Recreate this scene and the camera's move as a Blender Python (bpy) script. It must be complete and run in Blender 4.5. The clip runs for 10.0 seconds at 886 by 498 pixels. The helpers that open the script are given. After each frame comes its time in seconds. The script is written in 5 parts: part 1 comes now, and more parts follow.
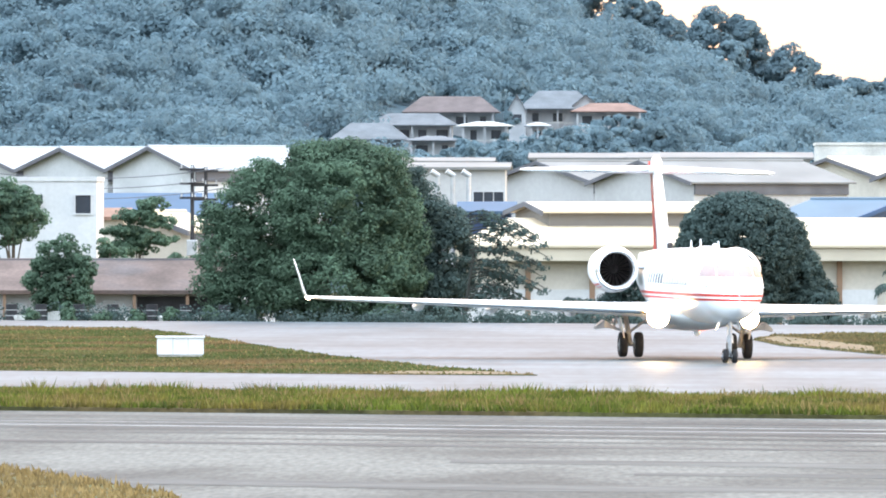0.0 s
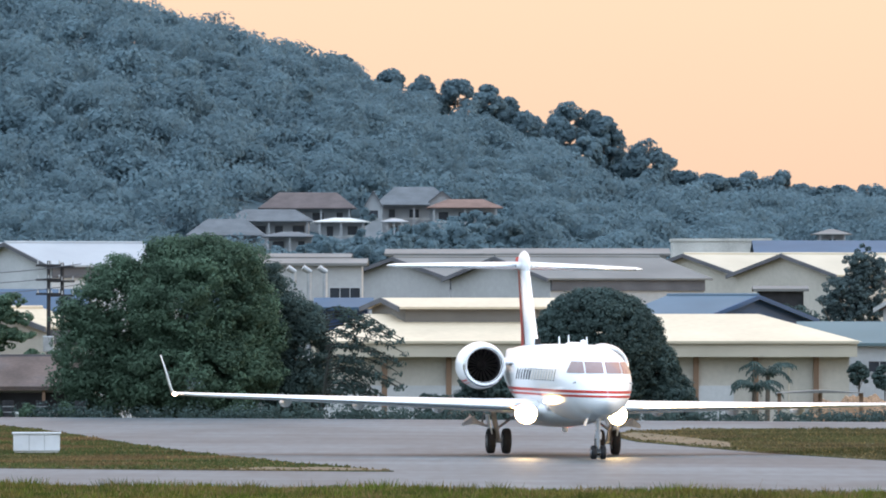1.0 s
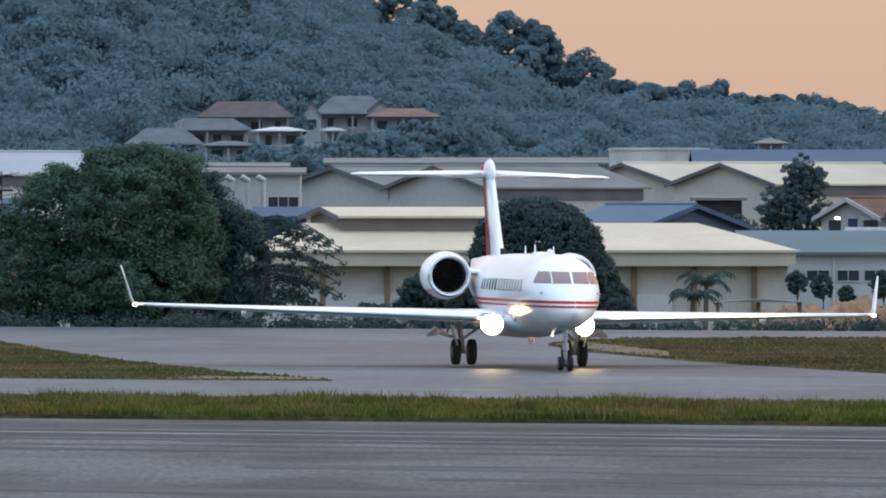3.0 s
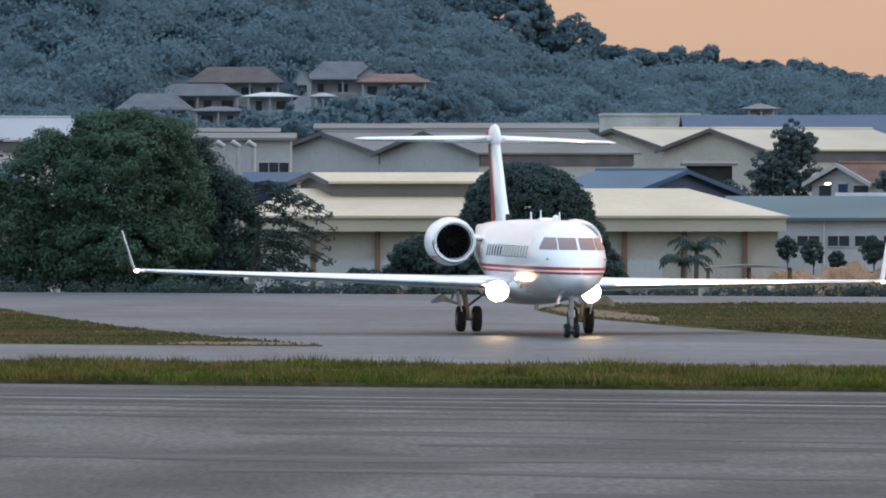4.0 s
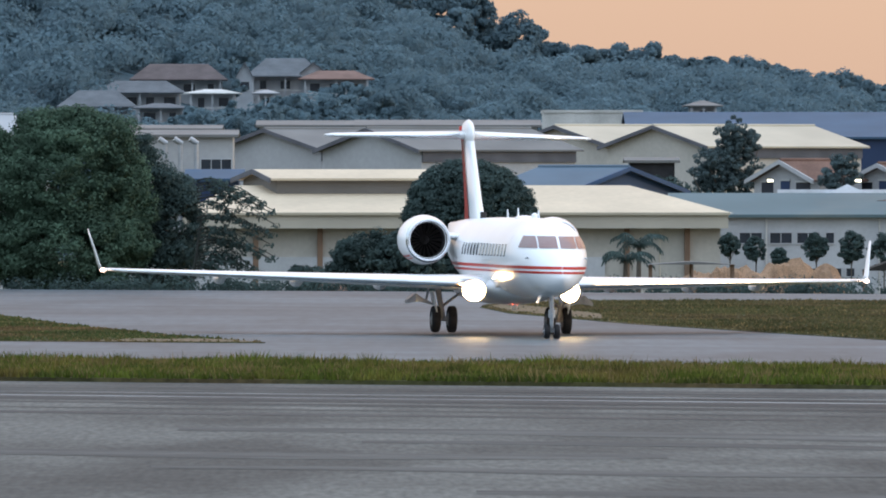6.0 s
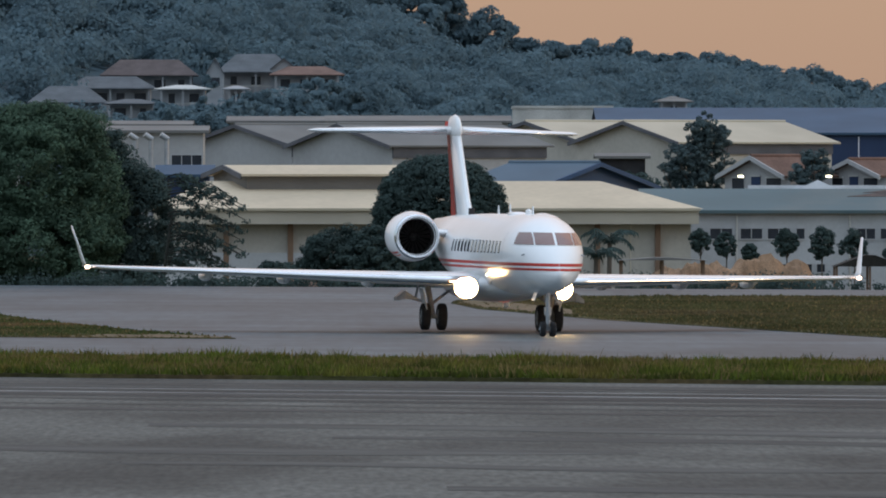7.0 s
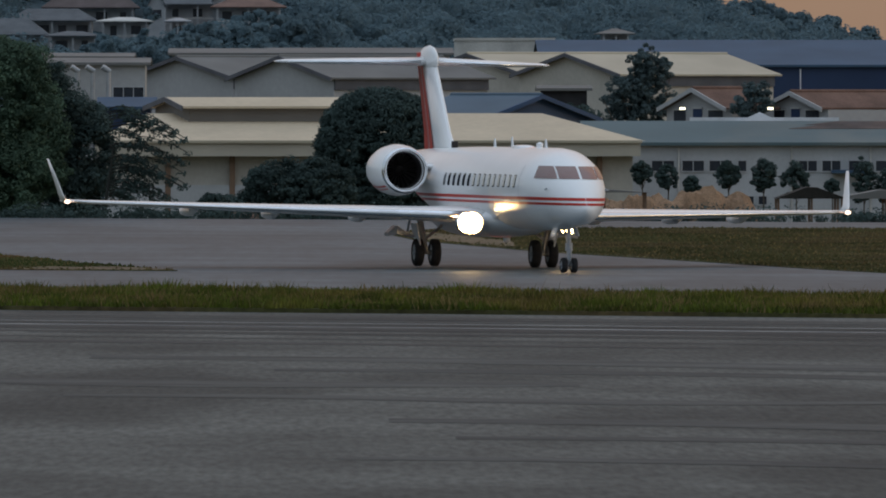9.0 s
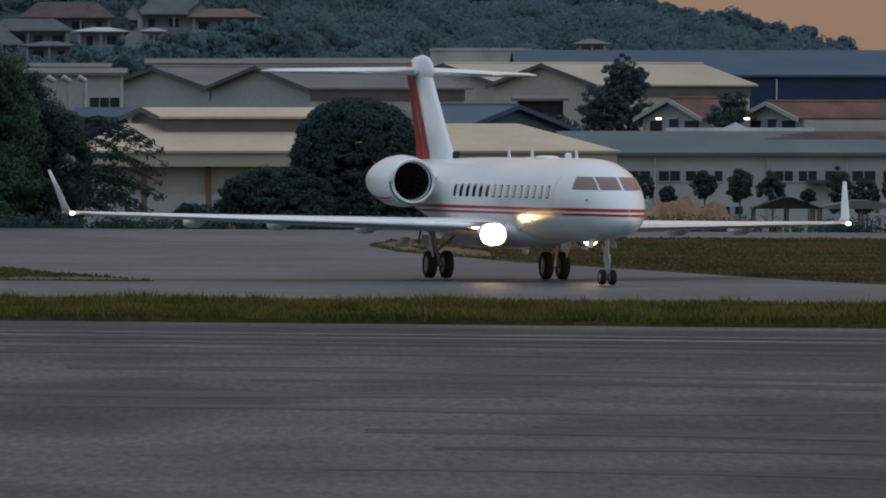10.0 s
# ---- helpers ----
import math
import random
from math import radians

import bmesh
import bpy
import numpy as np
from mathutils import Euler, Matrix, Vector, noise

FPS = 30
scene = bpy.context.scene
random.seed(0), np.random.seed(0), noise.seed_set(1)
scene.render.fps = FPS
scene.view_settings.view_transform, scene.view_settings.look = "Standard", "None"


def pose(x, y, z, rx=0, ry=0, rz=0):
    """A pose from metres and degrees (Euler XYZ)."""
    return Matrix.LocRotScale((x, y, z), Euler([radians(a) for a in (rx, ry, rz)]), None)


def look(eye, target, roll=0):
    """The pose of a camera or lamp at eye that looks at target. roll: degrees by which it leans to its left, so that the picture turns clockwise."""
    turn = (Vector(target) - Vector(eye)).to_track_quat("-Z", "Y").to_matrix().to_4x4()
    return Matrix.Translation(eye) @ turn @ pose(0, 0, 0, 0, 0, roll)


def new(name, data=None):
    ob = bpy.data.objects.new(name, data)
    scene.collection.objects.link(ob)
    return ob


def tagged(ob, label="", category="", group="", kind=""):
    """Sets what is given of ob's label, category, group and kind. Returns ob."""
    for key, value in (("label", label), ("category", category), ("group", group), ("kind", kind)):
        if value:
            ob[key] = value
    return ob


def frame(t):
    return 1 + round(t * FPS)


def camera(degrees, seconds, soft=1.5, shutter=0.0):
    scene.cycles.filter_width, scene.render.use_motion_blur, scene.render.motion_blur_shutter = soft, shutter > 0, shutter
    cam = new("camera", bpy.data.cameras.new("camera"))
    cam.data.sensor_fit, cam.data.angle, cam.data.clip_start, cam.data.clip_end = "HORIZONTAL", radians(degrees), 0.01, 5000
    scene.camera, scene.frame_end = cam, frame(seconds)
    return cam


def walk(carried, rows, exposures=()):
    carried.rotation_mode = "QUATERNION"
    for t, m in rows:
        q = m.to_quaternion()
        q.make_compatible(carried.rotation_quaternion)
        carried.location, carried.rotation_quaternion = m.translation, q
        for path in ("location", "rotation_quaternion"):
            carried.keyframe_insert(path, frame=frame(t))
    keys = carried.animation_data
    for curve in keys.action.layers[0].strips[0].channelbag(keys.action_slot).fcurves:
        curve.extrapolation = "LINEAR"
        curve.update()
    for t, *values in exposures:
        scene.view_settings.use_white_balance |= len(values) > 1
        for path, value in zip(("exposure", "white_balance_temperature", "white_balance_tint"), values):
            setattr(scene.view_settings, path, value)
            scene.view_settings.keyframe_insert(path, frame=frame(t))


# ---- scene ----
EYE = 5.55          # the camera stands on a low terrace
UNIT = 1 / 18500    # one step of bearing or elevation, in radians
cam = camera(4.853, 10.0, soft=1.9)

# seconds, pan to the right, tilt up (both in UNIT)
AIM = [(0, -338, -70), (0.5, -203, -9), (1, -84, 100), (1.5, -18, 74), (2, -8, 0), (2.5, 0, -35), (2.7, 8, -45), (3.8, 59, -111),
       (4, 42, -122), (4.5, 6, -125), (5, 14, -112), (5.5, 90, -101), (5.7, 128, -118), (6.8, 163, -134), (7, 196, -135), (7.5, 213, -134),
       (8, 228, -140), (8.5, 239, -237), (9, 299, -255), (9.5, 371, -241), (10, 341, -237)]
EXPOSURE = [(0, 2.1, 7000, 10), (0.5, 1.78, 6900, 10), (1, 1.0, 6650, 10), (1.5, 0.92, 6350, 10), (2, 0.68, 6300, 10), (2.5, 0.48, 6300, 10), (4, 0.36, 6500, 10), (4.5, 0.46, 6650, 10), (5, 0.54, 6650, 10),
            (5.5, 0.7, 6500, 10), (5.7, 0.66, 6500, 10), (6.8, 0.04, 6650, 10), (7, -0.12, 6700, 10), (8, -0.45, 6750, 10), (9, -0.7, 6850, 10), (10, -0.8, 6750, 10)]   # seconds, stops, kelvin, tint
walk(cam, [(t, pose(0, 0, EYE, 90 + math.degrees(v * UNIT), 0, -math.degrees(b * UNIT))) for t, b, v in AIM], EXPOSURE)

# ---- light: dusk, a glowing sky low behind the hill ----
SUN_EL, SUN_AZ = 6.0, 95.0      # degrees; azimuth to the right of the view
world = bpy.data.worlds.new("dusk_sky")
scene.world = world
world.use_nodes = True
wn = world.node_tree
sky = wn.nodes.new("ShaderNodeTexSky")
sky.sky_type, sky.sun_disc = "NISHITA", False
sky.sun_elevation, sky.sun_rotation = radians(SUN_EL), radians(SUN_AZ)
sky.air_density, sky.dust_density, sky.ozone_density = 1.0, 1.0, 1.5
# a thin high overcast: cool overhead and behind, glowing warm towards the low sun
where = wn.nodes.new("ShaderNodeTexCoord")
dot = wn.nodes.new("ShaderNodeVectorMath")
dot.operation = "DOT_PRODUCT"
dot.inputs[1].default_value = (math.sin(radians(15)), math.cos(radians(15)), 0.05)
wn.links.new(where.outputs["Generated"], dot.inputs[0])
glow = wn.nodes.new("ShaderNodeMapRange")
glow.interpolation_type = "SMOOTHSTEP"
glow.inputs[1].default_value, glow.inputs[2].default_value = 0.6, 1.0
wn.links.new(dot.outputs["Value"], glow.inputs[0])
cloud = wn.nodes.new("ShaderNodeMix")
cloud.data_type = "RGBA"
cloud.inputs[6].default_value, cloud.inputs[7].default_value = (0.57, 0.69, 0.86, 1), (0.84, 0.545, 0.43, 1)
wn.links.new(glow.outputs[0], cloud.inputs[0])
veil = wn.nodes.new("ShaderNodeBackground")
# brighter overhead than at the horizon, as thin cloud is
updot = wn.nodes.new("ShaderNodeSeparateXYZ")
wn.links.new(where.outputs["Generated"], updot.inputs[0])
lift = wn.nodes.new("ShaderNodeMapRange")
lift.inputs[1].default_value, lift.inputs[2].default_value, lift.inputs[3].default_value, lift.inputs[4].default_value = 0.0, 1.0, 0.5, 2.0
wn.links.new(updot.outputs["Z"], lift.inputs[0])
wn.links.new(lift.outputs[0], veil.inputs[1])
wn.links.new(cloud.outputs[2], veil.inputs[0])
wn.links.new(sky.outputs[0], wn.nodes["Background"].inputs[0])
wn.nodes["Background"].inputs[1].default_value = 0.05
both = wn.nodes.new("ShaderNodeAddShader")
wn.links.new(wn.nodes["Background"].outputs[0], both.inputs[0])
wn.links.new(veil.outputs[0], both.inputs[1])
wn.links.new(both.outputs[0], wn.nodes["World Output"].inputs[0])
sun = new("sun", bpy.data.lights.new("sun", "SUN"))
sun.data.energy, sun.data.angle, sun.data.color = 0.4, radians(12), (1.0, 0.8, 0.6)
sd = Vector((math.sin(radians(SUN_AZ)) * math.cos(radians(SUN_EL)), math.cos(radians(SUN_AZ)) * math.cos(radians(SUN_EL)), math.sin(radians(SUN_EL))))
sun.matrix_world = look(sd * 100, (0, 0, 0))


# ---- materials ----
def material(name, rgb, rough=0.7, metal=0.0, vary=0.25, size=1.0, fine=0.0, bump=0.0, per=0.0, stretch=(1, 1, 1), second=None, turn=0.0, mottle=None, patch=None, emit=0.0, spec=0.25, trans=0.0):
    """A surface with broad stains (size in metres), fine grain, relief and, where asked, a second colour in patches."""
    m = bpy.data.materials.new(name)
    m.use_nodes = True
    n, l = m.node_tree.nodes, m.node_tree.links
    b = n["Principled BSDF"]
    b.inputs["Roughness"].default_value, b.inputs["Metallic"].default_value = rough, metal
    b.inputs["Specular IOR Level"].default_value = spec
    if emit:
        b.inputs["Base Color"].default_value = (0.02, 0.02, 0.02, 1)
        b.inputs["Emission Color"].default_value, b.inputs["Emission Strength"].default_value = (*rgb, 1), emit
        return m
    co = n.new("ShaderNodeTexCoord")
    mp = n.new("ShaderNodeMapping")
    mp.inputs["Scale"].default_value = stretch
    spin = n.new("ShaderNodeMapping")
    spin.inputs["Rotation"].default_value = (0, 0, radians(turn))
    l.new(co.outputs["Object"], spin.inputs[0])
    l.new(spin.outputs[0], mp.inputs[0])
    broad = n.new("ShaderNodeTexNoise")
    broad.inputs["Scale"].default_value, broad.inputs["Detail"].default_value = 1 / size, 6
    l.new(mp.outputs[0], broad.inputs[0])
    grain = n.new("ShaderNodeTexNoise")
    grain.inputs["Scale"].default_value, grain.inputs["Detail"].default_value = 14 / size, 4
    l.new(mp.outputs[0], grain.inputs[0])
    if mottle:   # grain of its own size and proportions, in metres
        mp2 = n.new("ShaderNodeMapping")
        mp2.inputs["Scale"].default_value = (1 / mottle[0], 1 / mottle[1], 1)
        l.new(co.outputs["Object"], mp2.inputs[0])
        l.new(mp2.outputs[0], grain.inputs[0])
        grain.inputs["Scale"].default_value = 1
    rng = n.new("ShaderNodeMapRange")
    rng.inputs[1].default_value, rng.inputs[2].default_value = 0.32, 0.68
    rng.inputs[3].default_value, rng.inputs[4].default_value = 1 - vary, 1 + vary
    l.new(broad.outputs[0], rng.inputs[0])
    rng2 = n.new("ShaderNodeMapRange")
    rng2.inputs[1].default_value, rng2.inputs[2].default_value = 0.3, 0.7
    rng2.inputs[3].default_value, rng2.inputs[4].default_value = 1 - fine, 1 + fine
    l.new(grain.outputs[0], rng2.inputs[0])
    mul = n.new("ShaderNodeMath")
    mul.operation = "MULTIPLY"
    l.new(rng.outputs[0], mul.inputs[0])
    l.new(rng2.outputs[0], mul.inputs[1])
    last = mul.outputs[0]
    if patch:   # wide worn and dirty areas, in metres
        mp3 = n.new("ShaderNodeMapping")
        mp3.inputs["Scale"].default_value = (1 / patch[0], 1 / patch[1], 1)
        l.new(co.outputs["Object"], mp3.inputs[0])
        wide = n.new("ShaderNodeTexNoise")
        wide.inputs["Scale"].default_value, wide.inputs["Detail"].default_value, wide.inputs["Distortion"].default_value = 1, 5, 0.25
        l.new(mp3.outputs[0], wide.inputs[0])
        r4 = n.new("ShaderNodeMapRange")
        r4.inputs[1].default_value, r4.inputs[2].default_value, r4.inputs[3].default_value, r4.inputs[4].default_value = 0.4, 0.58, 1 - patch[2], 1.0 + patch[2] * 0.3
        l.new(wide.outputs[0], r4.inputs[0])
        m4 = n.new("ShaderNodeMath")
        m4.operation = "MULTIPLY"
        l.new(last, m4.inputs[0])
        l.new(r4.outputs[0], m4.inputs[1])
        last = m4.outputs[0]
    if per:
        isl = n.new("ShaderNodeNewGeometry")
        rr = n.new("ShaderNodeMapRange")
        rr.inputs[3].default_value, rr.inputs[4].default_value = 1 - per, 1 + per
        l.new(isl.outputs["Random Per Island"], rr.inputs[0])
        m2 = n.new("ShaderNodeMath")
        m2.operation = "MULTIPLY"
        l.new(last, m2.inputs[0])
        l.new(rr.outputs[0], m2.inputs[1])
        last = m2.outputs[0]
    colour = n.new("ShaderNodeMix")
    colour.data_type, colour.blend_type = "RGBA", "MULTIPLY"
    colour.inputs[0].default_value = 1
    colour.inputs[6].default_value = (*rgb, 1)
    if second:
        pat = n.new("ShaderNodeTexNoise")
        pat.inputs["Scale"].default_value, pat.inputs["Detail"].default_value = 0.6 / size, 8
        l.new(mp.outputs[0], pat.inputs[0])
        r3 = n.new("ShaderNodeMapRange")
        r3.inputs[1].default_value, r3.inputs[2].default_value = 0.47, 0.6
        l.new(pat.outputs[0], r3.inputs[0])
        mx = n.new("ShaderNodeMix")
        mx.data_type = "RGBA"
        l.new(r3.outputs[0], mx.inputs[0])
        mx.inputs[6].default_value, mx.inputs[7].default_value = (*rgb, 1), (*second, 1)
        l.new(mx.outputs[2], colour.inputs[6])
    l.new(last, colour.inputs[7])
    l.new(colour.outputs[2], b.inputs["Base Color"])
    if trans:   # leaves let light through
        thin = n.new("ShaderNodeBsdfTranslucent")
        l.new(colour.outputs[2], thin.inputs[0])
        mix = n.new("ShaderNodeMixShader")
        mix.inputs[0].default_value = trans
        l.new(b.outputs[0], mix.inputs[1])
        l.new(thin.outputs[0], mix.inputs[2])
        l.new(mix.outputs[0], n["Material Output"].inputs[0])
    if bump:
        bp = n.new("ShaderNodeBump")
        bp.inputs["Strength"].default_value, bp.inputs["Distance"].default_value = bump, 0.05
        l.new(grain.outputs[0], bp.inputs["Height"])
        l.new(bp.outputs[0], b.inputs["Normal"])
    return m


M = {
    "runway": material("runway_asphalt", (0.088, 0.087, 0.078), 0.88, vary=0.13, size=6.5, fine=0.3, mottle=(0.16, 1.5), patch=(7, 24, 0.42), bump=0.3, stretch=(0.2, 1, 1), turn=26.6, second=(0.08, 0.079, 0.071)),
    "taxiway": material("taxiway_asphalt", (0.079, 0.1, 0.111), 0.55, spec=0.15, mottle=(0.5, 6), patch=(9, 30, 0.25), vary=0.2, size=4, fine=0.14, bump=0.12, stretch=(0.15, 1, 1), turn=26.6, second=(0.068, 0.086, 0.096)),
    "rubber": material("rubber_marks", (0.04, 0.04, 0.039), 0.8, vary=0.35, size=3, fine=0.3, stretch=(0.1, 1, 1), turn=26.6, second=(0.062, 0.062, 0.058)),
    "rubber_faint": material("faint_rubber_marks", (0.052, 0.052, 0.049), 0.85, vary=0.3, size=2.5, fine=0.3, stretch=(0.3, 1, 1), turn=26.6, second=(0.068, 0.068, 0.063)),
    "pale_streak": material("worn_pale_streak", (0.27, 0.27, 0.26), 0.75, vary=0.3, size=1, fine=0.3, stretch=(0.1, 1, 1), turn=26.6, second=(0.14, 0.14, 0.14)),
    "soil": material("soil_grass_root", (0.062, 0.06, 0.022), 0.95, vary=0.35, size=4, fine=0.35, bump=0.5, second=(0.105, 0.078, 0.036)),
    "grass": material("grass_blades", (0.07, 0.09, 0.012), 0.8, vary=0.5, size=2.6, per=0.42, second=(0.125, 0.102, 0.024), trans=0.35),
    "grass_olive": material("olive_grass_blades", (0.068, 0.082, 0.026), 0.85, vary=0.3, size=6, per=0.25, second=(0.145, 0.095, 0.045), trans=0.3),
    "grass_brown": material("brownish_grass_blades", (0.078, 0.076, 0.03), 0.85, vary=0.3, size=6, per=0.25, second=(0.125, 0.095, 0.048), trans=0.3),
    "grass_dry": material("dry_grass_blades", (0.18, 0.13, 0.055), 0.85, vary=0.3, size=3, per=0.3, trans=0.3),
    "paint": material("white_aircraft_paint", (0.86, 0.86, 0.86), 0.2, vary=0.03, size=3, fine=0.01, spec=0.35),
    "red": material("red_paint", (0.47, 0.03, 0.018), 0.4, vary=0.06, size=2),
    "alu": material("bare_aluminium", (0.75, 0.76, 0.78), 0.22, 1.0, vary=0.08, size=0.8),
    "steel": material("grey_gear_steel", (0.38, 0.39, 0.41), 0.45, 0.5, vary=0.2, size=0.3),
    "tyre": material("tyre_rubber", (0.022, 0.022, 0.024), 0.8, vary=0.3, size=0.2),
    "dark": material("dark_intake", (0.03, 0.026, 0.026), 0.6, vary=0.2, size=0.5),
    "blade": material("titanium_blade", (0.17, 0.15, 0.145), 0.45, 0.8, vary=0.1, size=0.3),
    "blind": material("cream_window_blind", (0.62, 0.57, 0.5), 0.6, vary=0.1, size=0.4),
    "glass": material("cockpit_glass", (0.2, 0.1, 0.085), 0.1, vary=0.05, size=1, spec=0.8),
    "window": material("cabin_glass", (0.03, 0.035, 0.045), 0.12, vary=0.1, size=0.5),
    "lamp": material("landing_lamp", (1.0, 0.66, 0.3), emit=48),
    # emission makes the bowl an amber ring, imitating the halo round the lamp
    "lamp_halo_bowl": material("lamp_halo_bowl", (1.0, 0.42, 0.1), emit=1.7),
    "lamp_small": material("taxi_lamp", (1.0, 0.85, 0.6), emit=5),
    "beacon": material("red_beacon", (1.0, 0.12, 0.05), emit=50),
    "nav": material("wing_navigation_lamp", (1.0, 0.7, 0.55), emit=5),
    "house_lamp": material("porch_lamp", (1.0, 0.95, 0.7), emit=6),
}


# ---- small mesh helpers ----
def part(name, bm, mat, parent=None, label="", smooth=False):
    me = bpy.data.meshes.new(name)
    bm.to_mesh(me)
    bm.free()
    if smooth:
        me.polygons.foreach_set("use_smooth", [True] * len(me.polygons))
    me.materials.append(M[mat] if isinstance(mat, str) else mat)
    ob = new(name, me)
    if parent:
        ob.parent = parent
    if label:
        ob["label"] = label
    return ob


def raw(name, verts, faces, mat, parent=None, label=""):
    """A mesh from arrays of corners and faces of one size."""
    verts, faces = np.asarray(verts, dtype=np.float32), np.asarray(faces, dtype=np.int32)
    me = bpy.data.meshes.new(name)
    me.vertices.add(len(verts))
    me.vertices.foreach_set("co", verts.ravel())
    k = faces.shape[1]
    me.loops.add(faces.size)
    me.loops.foreach_set("vertex_index", faces.ravel())
    me.polygons.add(len(faces))
    me.polygons.foreach_set("loop_start", np.arange(len(faces), dtype=np.int32) * k)
    me.update(calc_edges=True)
    me.materials.append(M[mat])
    ob = new(name, me)
    if parent:
        ob.parent = parent
    if label:
        ob["label"] = label
    return ob


def box(bm, x0, x1, y0, y1, z0, z1, bevel=0.0):
    r = bmesh.ops.create_cube(bm, size=1, matrix=Matrix.LocRotScale(((x0 + x1) / 2, (y0 + y1) / 2, (z0 + z1) / 2), None, (x1 - x0, y1 - y0, z1 - z0)))
    if bevel:
        es = list({e for v in r["verts"] for e in v.link_edges})
        bmesh.ops.bevel(bm, geom=es, offset=bevel, segments=2, affect="EDGES", profile=0.5)
    return bm


def boxed(*a, **k):
    return box(bmesh.new(), *a, **k)


def rod(bm, p, q, r0, r1=None, seg=10):
    """A tapered bar from p to q."""
    p, q = Vector(p), Vector(q)
    d = q - p
    m = Matrix.Translation((p + q) / 2) @ d.to_track_quat("Z", "Y").to_matrix().to_4x4()
    bmesh.ops.create_cone(bm, cap_ends=True, segments=seg, radius1=r0, radius2=r0 if r1 is None else r1, depth=d.length, matrix=m)
    return bm


def loft(bm, rings, close=True, cap=True):
    """Skin over rings of equal point count."""
    vs = [[bm.verts.new(p) for p in ring] for ring in rings]
    n = len(vs[0])
    for a, b in zip(vs, vs[1:]):
        for i in range(n if close else n - 1):
            bm.faces.new((a[i], a[(i + 1) % n], b[(i + 1) % n], b[i]))
    if cap:
        bm.faces.new(vs[0][::-1])
        bm.faces.new(vs[-1])
    bmesh.ops.recalc_face_normals(bm, faces=bm.faces)
    return bm


def prism(bm, outline, y0, y1):
    """An outline of (x, z) drawn out from y0 to y1."""
    return loft(bm, [[(x, y0, z) for x, z in outline], [(x, y1, z) for x, z in outline]])


def thing(name, m, label, category, group=""):
    ob = new(name)
    ob.matrix_world = m
    return tagged(ob, label, category, group)


